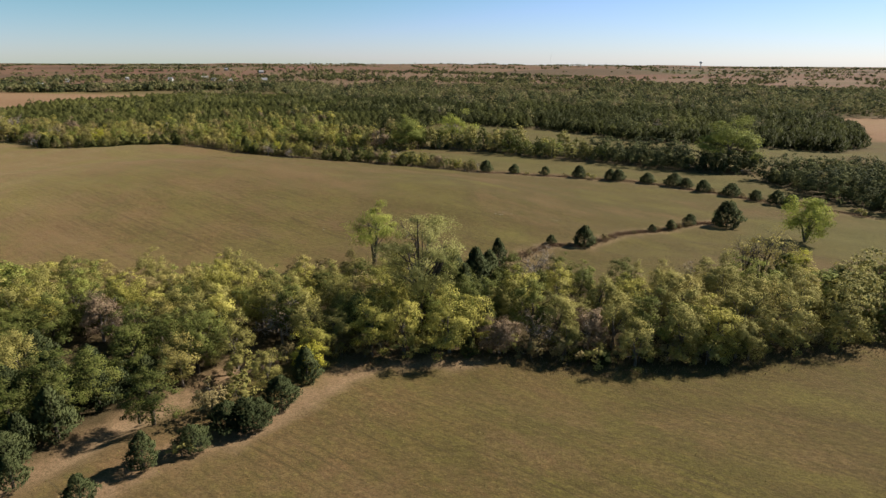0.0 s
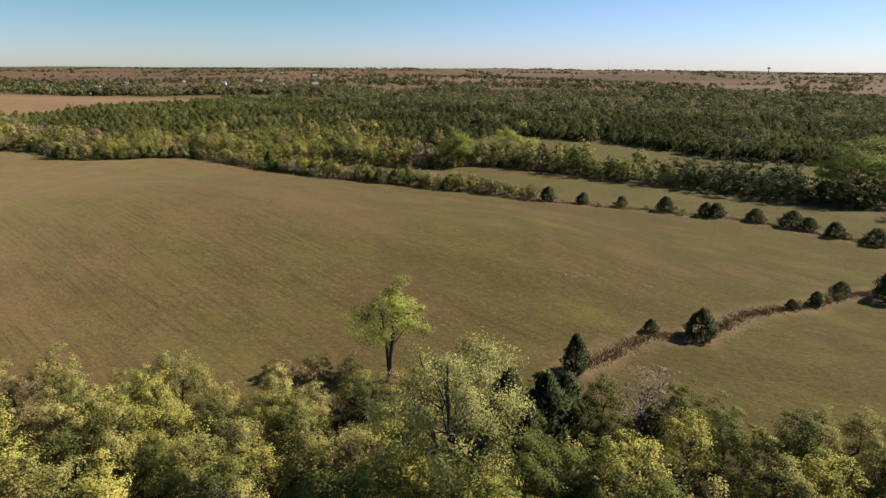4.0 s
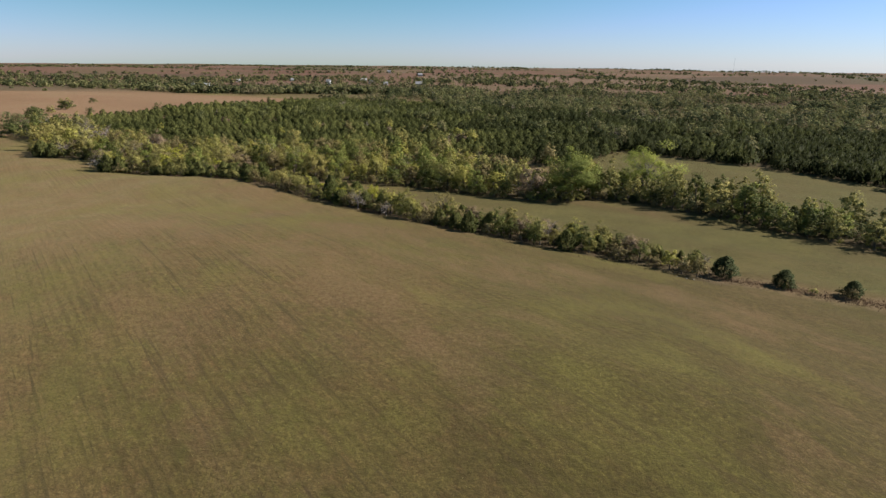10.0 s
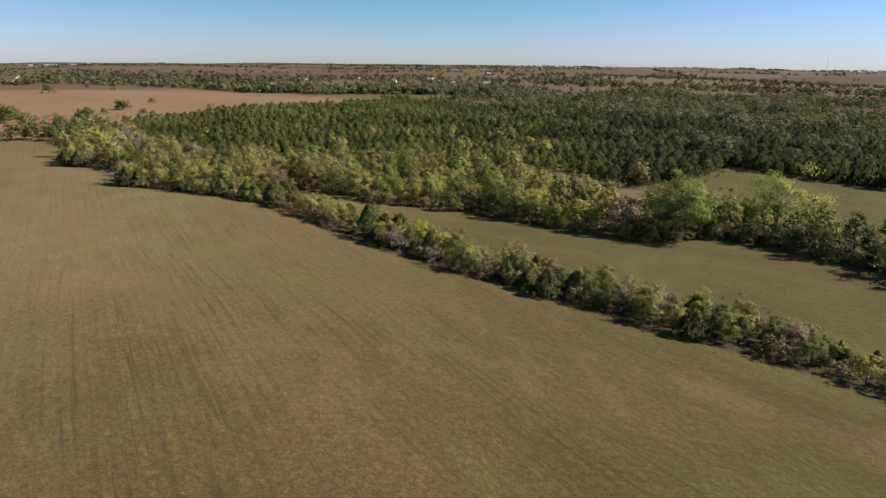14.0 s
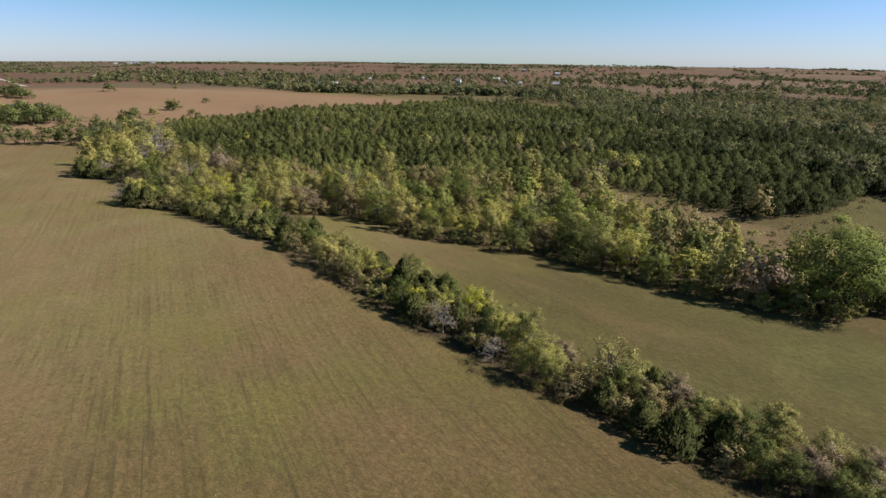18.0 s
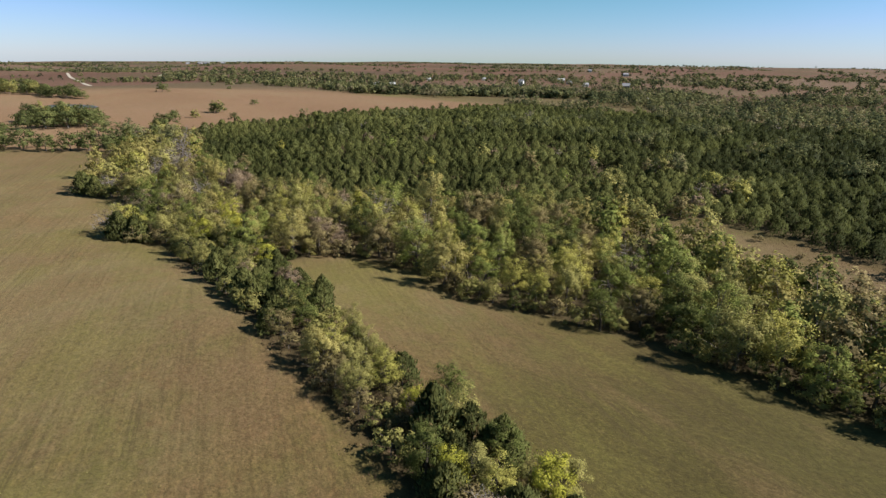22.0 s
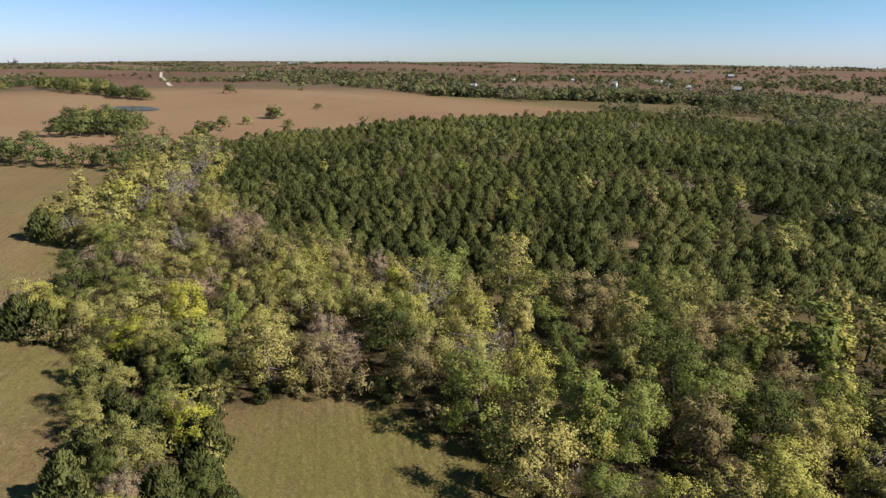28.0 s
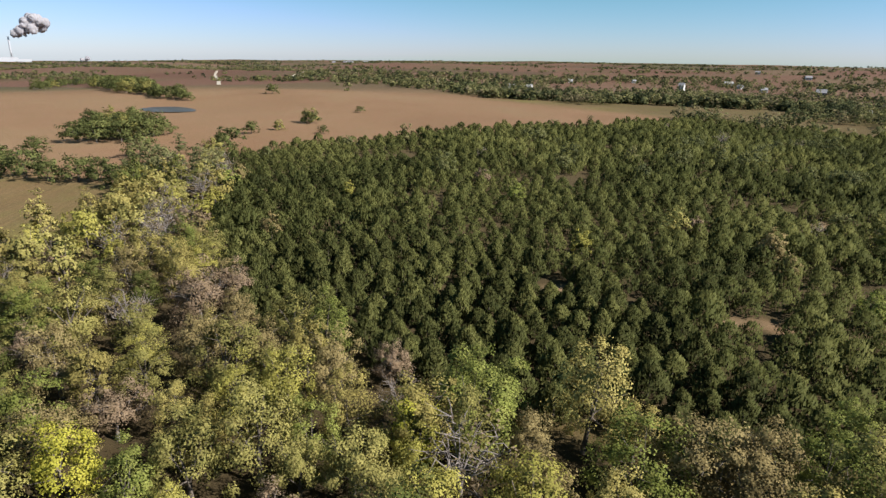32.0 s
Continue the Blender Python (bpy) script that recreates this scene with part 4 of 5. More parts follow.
for x, y in along(HEDGE_LINE, 2.2):
    for off in (-2.4, 0.6, 3.5) + ((6.6,) if x < -104 else ()):
        if rng.random() < 0.93:
            k = pick(HEDGE_WEST if x < -96 else HEDGE_MIX)
            s = rng.uniform(0.48, 0.76) if k not in ("shrub", "cedar", "brush") else rng.uniform(0.7, 1.05)
            plant(k, x + rng.normal(0, 0.8) + 0.35 * off, y + off + rng.normal(0, 0.6), s * (1.0 if x < 0 else 0.75))
for x, y, s in ((-67.8, 215.5, 0.62), (-61, 218.5, 0.72), (-76, 222, 0.5)):
    plant("lemon", x, y, s, 1.0, "small bright yellow ash in the hedgerow")
plant("snag", -41, 208.5, 0.85)
for x, y, s in ((-72.6, 220, 1.3), (-66.3, 220.5, 1.15), (-69.5, 221.5, 1.0)):
    plant("cedar", x, y, s, 1.05)
for x, y in along(HEDGE_EAST, 3.0):
    if rng.random() < 0.55:
        plant(pick({"shrub": 1, "brush": 1}), x + rng.normal(0, 1), y + rng.normal(0, 0.8), rng.uniform(0.35, 0.7))
for x, y in along(HEDGE_SOUTH, 2.4):
    if rng.random() < 0.4:
        plant("brush", x + rng.normal(0, 0.6), y + rng.normal(0, 0.6), rng.uniform(0.25, 0.5))

# ---- wood beyond the strip meadow ----
WOOD_MIX = {"yellow": 3, "tan": 3, "olive": 4.5, "brown": 2.6, "mauve": 0.7, "green": 2.6, "bright": 2.5, "grey": 0.5, "shrub": 0.6}
STANDOUT = [(-131.7, 249.7, 4, "bright"), (-150.5, 248.3, 2.6, "lemon"), (-147, 253.3, 2.6, "lemon"), (-127, 265, 4, "mauve"), (-151, 259.5, 4, "mauve"), (-104, 281, 4.5, "green"),
            (-98.4, 285.8, 5.5, "green"), (-93.4, 286.7, 4.5, "green"), (-106.8, 298, 6, "brown"), (-113.8, 295, 5, "brown"), (-113.4, 274.5, 6, "tan"), (-120.7, 275.8, 4, "yellow"),
            (-134.6, 289.4, 3.5, "bright"), (-131.7, 271.3, 4, "olive"), (-147, 270.5, 4, "yellow"), (-97.8, 313.8, 5, "green"), (-167.5, 273.5, 5, "mauve"), (-113, 265.7, 2.5, "grey")]


def sort_at(x, y, mix):
    """The kind of tree at a place: a patch of one kind, or the mix of the wood."""
    for a, b, r, kind in STANDOUT:
        if math.hypot(x - a, y - b) < r and rng.random() < 0.85:
            return kind
    return pick(mix)


WOOD_MID = {"yellow": 2.4, "tan": 1.6, "olive": 5, "brown": 1.6, "mauve": 0.6, "green": 3.8, "bright": 2.2, "grey": 0.4, "shrub": 0.5}
EAST_MIX = {"green": 5, "olive": 4, "bright": 2.2, "yellow": 0.5, "tan": 0.5, "brown": 0.4, "cedar": 0.8}
for x, y in scatter(WOOD, 4.2, 6):
    plant(sort_at(x, y, EAST_MIX if x > -4 else WOOD_MID if x > -62 else WOOD_MIX), x, y, rng.uniform(0.8, 1.35), rng.uniform(0.85, 1.25))
WEST_MIX = {"yellow": 3.8, "tan": 3.4, "olive": 3.2, "brown": 2.2, "mauve": 1.2, "green": 1, "bright": 2.4, "grey": 1.5, "shrub": 0.6}
for x, y in scatter(WOOD_WEST, 4.2, 8):
    plant(sort_at(x, y, WEST_MIX), x, y, rng.uniform(0.72, 1.3), rng.uniform(0.9, 1.25))
for x, y in scatter(CORNER_WOOD, 4.0, 9):
    plant(pick(EAST_MIX), x, y, rng.uniform(0.8, 1.15))
plant("cedar", -160.5, 241, 1.4, 0.95)
plant("grey", -164, 241, 1.0)
plant("cedar", -158, 243, 1.3)
plant("cedar", -203, 256, 1.4)
plant("cedar", -199, 257, 1.2)

for x, y in scatter(GLADE, 7.0, 33):
    if x < 0:
        plant("brush", x, y, rng.uniform(0.3, 0.6), 0.8)

# low growth along the edges of the woods
for line, gap in ((WOOD[:22], 3.0), (WOOD_WEST[:11], 2.6), (BELT[5:15], 2.8)):
    for x, y in along(line, gap):
        k = pick({"shrub": 5, "brush": 2, "cedar": 1.2, "olive": 1, "green": 1})
        if away(np.array([x]), np.array([y]), NEAR)[0] < 100:
            plant(k, x + rng.normal(0, 0.8), y + 0.4 + rng.normal(0, 0.7), rng.uniform(0.7, 1.15) if k in ("shrub", "brush") else rng.uniform(0.4, 0.62))

# ---- young cedar stand: the nearest ones singly, the rest as one cover ----


def field_of(kit, spots, sizes, name, label, category, material, shade=None, spread_of=0.10):
    """Many small trees as one object: leaf sprays only."""
    cos, tints = [], []
    z = land(np.array([p[0] for p in spots]), np.array([p[1] for p in spots]))
    for i, ((x, y), s) in enumerate(zip(spots, sizes)):
        co, tint, flavour = kit[i % len(kit)]
        cos.append(placed(co, rng.uniform(0, 6.28), s, rng.uniform(0.85, 1.15), (x, y, z[i])))
        tints.append(np.clip(tint * 0.3 + rng.normal(0.29, spread_of) + flavour + 0.3 * noise.noise((x / 55, y / 55, 1.9)) + (shade(x, y) if shade else 0), 0, 1))
    ob = new(name, leaf_mesh(name, np.concatenate(cos), np.concatenate(tints), material))
    return tagged(ob, label, category, kind="stuff")


stand_spots = scatter(CEDARS, 2.8, 11)
stand_spots.sort(key=lambda p: math.hypot(p[0] + 150, p[1] - 285))
single, rest = stand_spots[:190], stand_spots[190:]
for x, y in single:
    if min(math.hypot(x - a, y - b) for a, b in PATCHES) > 3.2 and rng.random() < 0.94:
        plant("cedar", x, y, rng.uniform(0.75, 1.12), rng.uniform(0.85, 1.1))
rest = [p for p in rest if noise.noise((p[0] / 14, p[1] / 14, 2.2)) > -0.42 and min(math.hypot(p[0] - a, p[1] - b) for a, b in PATCHES) > 3]
near = [p for p in rest if p[1] < 390 and p[0] < 30]
far = [p for i, p in enumerate(rest) if not (p[1] < 390 and p[0] < 30) and i % 5 < 4]


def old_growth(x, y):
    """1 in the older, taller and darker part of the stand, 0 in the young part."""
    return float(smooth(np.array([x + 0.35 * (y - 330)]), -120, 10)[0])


def size_at(p):
    """Height of the stand: taller and shorter patches."""
    return 0.92 + 0.42 * noise.noise((p[0] / 30, p[1] / 30, 0.7)) + rng.uniform(-0.24, 0.24) + 0.42 * old_growth(*p)


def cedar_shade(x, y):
    # Old part: darker green, with the shadows between trees put into the tint.
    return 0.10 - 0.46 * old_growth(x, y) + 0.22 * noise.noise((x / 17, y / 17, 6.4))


def kit_of(makers, flavour=0.0):
    return [(co, tint, flavour) for _, co, tint in makers]


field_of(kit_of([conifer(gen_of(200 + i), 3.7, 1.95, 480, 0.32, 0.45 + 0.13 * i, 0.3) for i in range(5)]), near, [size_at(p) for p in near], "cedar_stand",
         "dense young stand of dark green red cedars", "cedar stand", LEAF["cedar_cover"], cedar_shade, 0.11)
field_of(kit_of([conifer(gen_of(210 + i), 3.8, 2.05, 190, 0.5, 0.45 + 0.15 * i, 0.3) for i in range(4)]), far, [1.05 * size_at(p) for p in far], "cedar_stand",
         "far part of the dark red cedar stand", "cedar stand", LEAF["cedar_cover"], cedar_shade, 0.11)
CLUMPS = [(-2, 382, 9), (18, 450, 12), (-20, 374, 7), (-40, 395, 8), (-136, 429, 9), (-112, 428, 10), (-167, 365, 4), (-145, 361, 4), (-126, 545, 16), (-95, 470, 12), (-60, 440, 8), (40, 400, 8), (-90, 372, 7), (-70, 350, 6), (-160, 500, 9)]
odd = [p for p in rest if rng.random() < 0.014 + 0.16 * max(0, noise.noise((p[0] / 45, p[1] / 45, 5.5)) + 0.25 * (p[0] > -130) - 0.22)
       or any(math.hypot(p[0] - a, p[1] - b) < r and rng.random() < 0.55 for a, b, r in CLUMPS)]
for x, y in odd[:380]:
    plant(pick({"brown": 2, "mauve": 1, "grey": 1.2, "olive": 3, "bright": 2, "yellow": 1.5}), x, y, rng.uniform(0.65, 1.05) + 0.3 * old_growth(x, y))

# ---- mixed woods and far tree cover ----
mixed_kit = [(*broadleaf(gen_of(300 + i), 7.5, 3.3, 0.5, 22, 11, 0.5, 0, 4, 0.35)[1:], (-0.26, -0.08, 0.06, 0.26)[i % 4]) for i in range(8)]
HOMES = [(-524, 765), (-506, 772), (-493, 722), (-620, 1017), (-420, 950), (-440, 1140), (-404, 1086), (-347, 1002), (-275, 948), (-188, 721), (-575, 1121), (-925, 505), (-872, 462)]
spots = [p for p in scatter(NORTH_WOOD, 6.6, 12) if noise.noise((p[0] / 110, p[1] / 60, 8.2)) < 0.34 - 0.5 * max(0, p[1] - 560) / 340]
spots = [p for p in spots if min(math.hypot(p[0] - a, p[1] - b) for a, b in HOMES) > 11]
for hx, hy in HOMES:
    for i in range(16):
        d, an = rng.uniform(12, 34), rng.uniform(0, 6.28)
        if not (0.75 < an - math.atan2(-hy + 200, -hx - 60) % 6.28 < 1.2):
            spots.append((hx + d * math.cos(an), hy + d * math.sin(an)))
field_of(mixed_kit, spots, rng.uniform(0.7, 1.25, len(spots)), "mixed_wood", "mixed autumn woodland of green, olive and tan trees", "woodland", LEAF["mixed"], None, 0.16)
tiny_kit = [(*broadleaf(gen_of(320 + i), 5.8, 3.6, 0.1, 12, 3, 1.6, 0, 4, 0.25)[1:], (-0.22, -0.12, -0.04, 0.1)[i % 4]) for i in range(8)]
valley_kit = [(*broadleaf(gen_of(330 + i), 6.8, 3.4, 0.1, 14, 6, 1.05, 0, 4, 0.25)[1:], (-0.22, -0.1, 0.0, 0.12)[i % 4]) for i in range(8)]
gen = gen_of(40)
spots, valley = [], []


def open_ground(x, y):
    return not inside(np.array([x]), np.array([y]), HILL)[0] and min(math.hypot(x - a, y - b) for a, b in HOMES) > 15


while len(spots) + len(valley) < 8200:
    r = 600 + 4200 * gen.random() ** 1.8
    az = radians(gen.uniform(-110, 60))
    x, y = -60 + r * math.sin(az), 150 + r * math.cos(az)
    v = noise.noise((x / 420, y / 200, 0.3)) + 0.6 * noise.noise((x / 150, y / 100, 4.1))
    if (v > (-0.05 if r < 1000 else 0.14 if r < 1400 else 0.3 if r < 2200 else 0.38) or gen.random() < 0.012) and (open_ground(x, y) or gen.random() < 0.004):
        (valley if r < 1300 else spots).append((x, y))

# hedgerows and creek lines along the borders of the distant fields
fc, fs = math.cos(FIELD_TURN), math.sin(FIELD_TURN)
for i in range(-12, 13):
    for j in range(-16, 17):
        for u0, v0, u1, v1 in ((i, j, i + 1, j), (i, j, i, j + 1)):
            if gen.random() < 0.45:
                continue
            span = FIELD_LONG if v0 == v1 else FIELD_DEEP
            wide = gen.choice((4, 5, 16))
            for k in range(int(span / (15 if wide < 10 else 8))):
                q = gen.random()
                u, v = (u0 + (u1 - u0) * q) * FIELD_LONG + gen.normal(0, wide), (v0 + (v1 - v0) * q) * FIELD_DEEP + gen.normal(0, wide)
                x, y = u * fc - v * fs, u * fs + v * fc
                r = math.hypot(x + 60, y - 150)
                if 900 < r < 4300 and -110 < math.degrees(math.atan2(x + 60, y - 150)) < 60 and open_ground(x, y):
                    (valley if r < 1300 else spots).append((x, y))
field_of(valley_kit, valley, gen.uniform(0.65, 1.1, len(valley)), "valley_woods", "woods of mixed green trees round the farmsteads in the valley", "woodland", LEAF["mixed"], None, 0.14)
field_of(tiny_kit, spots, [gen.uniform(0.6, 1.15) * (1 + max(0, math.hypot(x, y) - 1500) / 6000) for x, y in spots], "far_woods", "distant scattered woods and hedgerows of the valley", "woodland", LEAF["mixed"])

# trees on the brown hill
breed("hill", "elm_tree", "low rounded green elm in the brown pasture", "pasture trees",
      [broadleaf(gen_of(121 + i), 6.6, 3.5 + 0.3 * i, 0.2, 44, 34, 0.30, 0, 6) for i in range(3)], LEAF["meadow_elm"], BARK)
breed("hill_pale", "elm_tree", "low rounded olive-green elm in the pasture", "pasture trees",
      [broadleaf(gen_of(125 + i), 6.6, 3.5, 0.2, 44, 34, 0.30, 0, 6) for i in range(2)], LEAF["olive"], BARK)
for x, y, s in ((-325, 362, 0.75), (-342, 400, 0.95), (-338, 398, 0.8), (-328, 376, 0.6), (-307, 384, 0.5), (-364, 445, 0.5), (-493, 464, 1.0), (-329, 289, 0.8)):
    plant(pick({"hill": 2, "hill_pale": 1}), x, y, s)
for x, y in scatter([(-346, 304), (-362, 310), (-388, 326), (-384, 337), (-360, 340), (-336, 333), (-326, 322)], 6.0, 14):
    plant(pick({"hill": 5, "hill_pale": 1}), x, y, rng.uniform(0.9, 1.3))
for x, y in list(along([(-262, 294), (-276, 287), (-292, 276), (-312, 262)], 5.5)) + list(along([(-300, 312), (-290, 330), (-305, 345)], 7)) + list(along([(-506, 408), (-540, 404), (-590, 405)], 8)):
    plant(pick({"hill": 4, "olive": 1, "hill_pale": 1}), x + rng.normal(0, 1.5), y + rng.normal(0, 1.5), rng.uniform(0.8, 1.2))

for x, y in scatter(WOOD[10:25], 3.0, 34) + scatter(CORNER_WOOD, 3.4, 35):
    WILD.append((x, y, rng.uniform(0.4, 0.68), pick({"green": 3, "olive": 3, "bright": 1, "mauve": 0.7})))
shade_of = {"green": 0.1, "olive": 0.3, "bright": 0.36, "yellow": 0.44, "tan": 0.5, "brown": 0.66, "mauve": 0.46}
wild_kit = [broadleaf(gen_of(350 + i), 6.9, 2.5, 0.1, 40, 22, 0.25, 0, 4, 0.28)[1:] for i in range(5)]
cos, tints = [], []
for i, (x, y, size, kind) in enumerate(WILD):
    co, tint = wild_kit[i % 5]
    cos.append(placed(co, rng.uniform(0, 6.28), size, 1.0, (x, y, landz(x, y))))
    tints.append(np.clip(shade_of[kind] + (tint - 0.5) * 0.2, 0, 1))
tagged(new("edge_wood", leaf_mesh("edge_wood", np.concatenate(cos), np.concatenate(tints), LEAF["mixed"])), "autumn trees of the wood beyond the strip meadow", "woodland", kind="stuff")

# ---- weeds, grass and stones ----
wd = Mat("dry_weeds", 0.9, 0.1)
WEED = wd.done(wd.ramp(wd.attr("tint"), [(0.0, (0.10, 0.058, 0.04)), (0.4, (0.17, 0.10, 0.068)), (0.7, (0.22, 0.15, 0.095)), (1.0, (0.12, 0.105, 0.038))]))
gr = Mat("meadow_grass", 0.9, 0.1)
GRASS = gr.done(gr.ramp(gr.attr("tint"), [(0.0, (0.11, 0.082, 0.032)), (0.35, (0.15, 0.115, 0.045)), (0.7, (0.14, 0.13, 0.035)), (1.0, (0.21, 0.17, 0.07))]))


def blades(name, x, y, tall, wide, tint, label, material, lean):
    """Many blades of grass or weeds as one object."""
    n = len(x)
    z = ground_height(x, y)
    an = rng.uniform(0, 6.28, n)
    dx, dy = np.cos(an) * wide, np.sin(an) * wide
    lx, ly = rng.normal(0, lean, n) * tall, rng.normal(0, lean, n) * tall
    co = np.stack([np.stack([x - dx, y - dy, z - 0.03], -1), np.stack([x + dx, y + dy, z - 0.03], -1), np.stack([x + lx, y + ly, z + tall], -1)], 1).reshape(-1, 3)
    return tagged(new(name, leaf_mesh(name, co, tint, material)), label, "grass", kind="stuff")


def strip_points(line, width, step):
    pts = []
    for x, y in along(line, step):
        pts.append((x + rng.normal(0, width), y + rng.normal(0, width)))
    return np.array(pts)


p = np.concatenate([strip_points(HEDGE_EAST, 1.1, 0.006), strip_points(HEDGE_SOUTH, 0.7, 0.005), strip_points(HEDGE_LINE, 2.8, 0.012), strip_points([(a, b - 1.0) for a, b in BELT[6:14]], 1.2, 0.02), strip_points(GLADE, 3.0, 0.03)])
blades("dry_weeds", p[:, 0], p[:, 1], rng.uniform(0.06, 0.36, len(p)), rng.uniform(0.02, 0.06, len(p)), rng.uniform(0, 0.85, len(p)), "strip of tall red-brown dry weeds along the fence lines", WEED, 0.3)
n = 60000
s = rng.uniform(0, 1, n)
line = np.array([(10, 30), (-5, 70), (-25, 130), (-65, 200), (-95, 240)])
seg = np.clip((s * 4).astype(int), 0, 3)
f = (s * 4 - seg)[:, None]
q = line[seg] * (1 - f) + line[seg + 1] * f + np.stack([rng.normal(0, 30, n), rng.normal(0, 12, n)], -1)
keep = litter_at(q[:, 0], q[:, 1]) + soil_at(q[:, 0], q[:, 1]) < 0.4
q = q[keep]
blades("grass_tufts", q[:, 0], q[:, 1], rng.uniform(0.03, 0.09, len(q)), rng.uniform(0.03, 0.07, len(q)), rng.uniform(0, 1, len(q)), "sparse taller tufts of dry meadow grass", GRASS, 0.8)


def rock(x, y, size, flat):
    bm = bmesh.new()
    bmesh.ops.create_icosphere(bm, subdivisions=2, radius=size)
    for v in bm.verts:
        k = 1 + 0.35 * noise.noise(v.co * 2.2 / size + Vector((x, y, 0)))
        v.co = Vector((v.co.x * k * 1.3, v.co.y * k, v.co.z * k * flat))
    me = bpy.data.meshes.new("limestone_rock")
    bm.to_mesh(me)
    bm.free()
    me.materials.append(STONE)
    ob = new("limestone_rock", me)
    ob.matrix_basis = pose(x, y, float(ground_height(np.array([x]), np.array([y]))[0]) + 0.02, 0, 0, rng.uniform(0, 360))
    tagged(ob, "flat pale limestone rock lying in the meadow grass", "rock", "meadow rocks")


for cx, cy, k in ((-14.8, 116.4, 5), (13.7, 125, 4), (11.3, 124.2, 4), (-22.4, 114.2, 2), (7.5, 188.6, 5), (24, 123.5, 2)):
    for i in range(k):
        rock(cx + rng.normal(0, 0.9), cy + rng.normal(0, 0.5), rng.uniform(0.06, 0.15), 0.3)

# ---- pond ----
pm = Mat("pond_water", 0.42, 0.1)
pm.bump(pm.noise(0.8, 3, 0.5, pm.coords()), 0.05, 0.05)
POND_WATER = pm.done(pm.ramp(pm.noise(0.1, 2, 0.5, pm.coords()), [(0.3, (0.05, 0.05, 0.048)), (0.7, (0.075, 0.072, 0.065))]))
an = np.linspace(0, 2 * math.pi, 48, endpoint=False)
rim = np.stack([POND[0] + (POND[2]) * np.cos(an) * (1 + 0.12 * np.sin(3 * an)), POND[1] + POND[3] * np.sin(an) * (1 + 0.1 * np.cos(2 * an)), np.full(48, landz(POND[0], POND[1]) + 0.15)], -1)
pond_mesh = mesh_from("pond", rim, np.arange(48)[None], 48)
pond_mesh.materials.append(POND_WATER)
tagged(new("pond", pond_mesh), "still dark farm pond in the brown pasture", "pond", kind="structure")


# ---- tracks across the hill ----
def track(name, line, width, label):
    pts = np.array(line, float)
    fine = np.concatenate([pts[i] + (pts[i + 1] - pts[i]) * np.linspace(0, 1, 24, endpoint=False)[:, None] for i in range(len(pts) - 1)])
    for _ in range(12):
        fine[1:-1] = (fine[:-2] + fine[2:] + 2 * fine[1:-1]) / 4
    d = np.gradient(fine, axis=0)
    d /= np.linalg.norm(d, axis=1, keepdims=True)
    nn = np.stack([-d[:, 1], d[:, 0]], -1)
    co = []
    for k in (-0.5, 0, 0.5):
        e = fine + nn * width * k
        co.append(np.stack([e[:, 0], e[:, 1], land(e[:, 0], e[:, 1]) + 0.25], -1))
    n = len(fine)
    co = np.concatenate(co)
    i = np.arange(n - 1)
    fa = np.concatenate([np.stack([i + n, i, i + 1, i + 1 + n], -1), np.stack([i + 2 * n, i + n, i + n + 1, i + 2 * n + 1], -1)])
    me = mesh_from(name, co, fa, 4)
    me.materials.append(GRAVEL)
    tagged(new(name, me), label, "road", kind="structure")


track("road_1", [(-742, 537), (-850, 585), (-946, 629), (-1131, 705), (-1400, 830)], 4.5, "pale gravel farm track over the pasture")
track("road_2", [(-868, 701), (-905, 712), (-930, 728), (-966, 756), (-1176, 911)], 4.5, "pale gravel farm track curving over the hill")


# ---- buildings ----
def box_bm(bm, x0, x1, y0, y1, z0, z1):
    v = [bm.verts.new(p) for p in ((x0, y0, z0), (x1, y0, z0), (x1, y1, z0), (x0, y1, z0), (x0, y0, z1), (x1, y0, z1), (x1, y1, z1), (x0, y1, z1))]
    for f in ((0, 3, 2, 1), (4, 5, 6, 7), (0, 1, 5, 4), (1, 2, 6, 5), (2, 3, 7, 6), (3, 0, 4, 7)):
        bm.faces.new([v[i] for i in f])


def part_bm(name, bm, material, parent, label=""):
    me = bpy.data.meshes.new(name)
    bm.to_mesh(me)
    bm.free()
    me.materials.append(material)
    return part(name, me, parent, label)


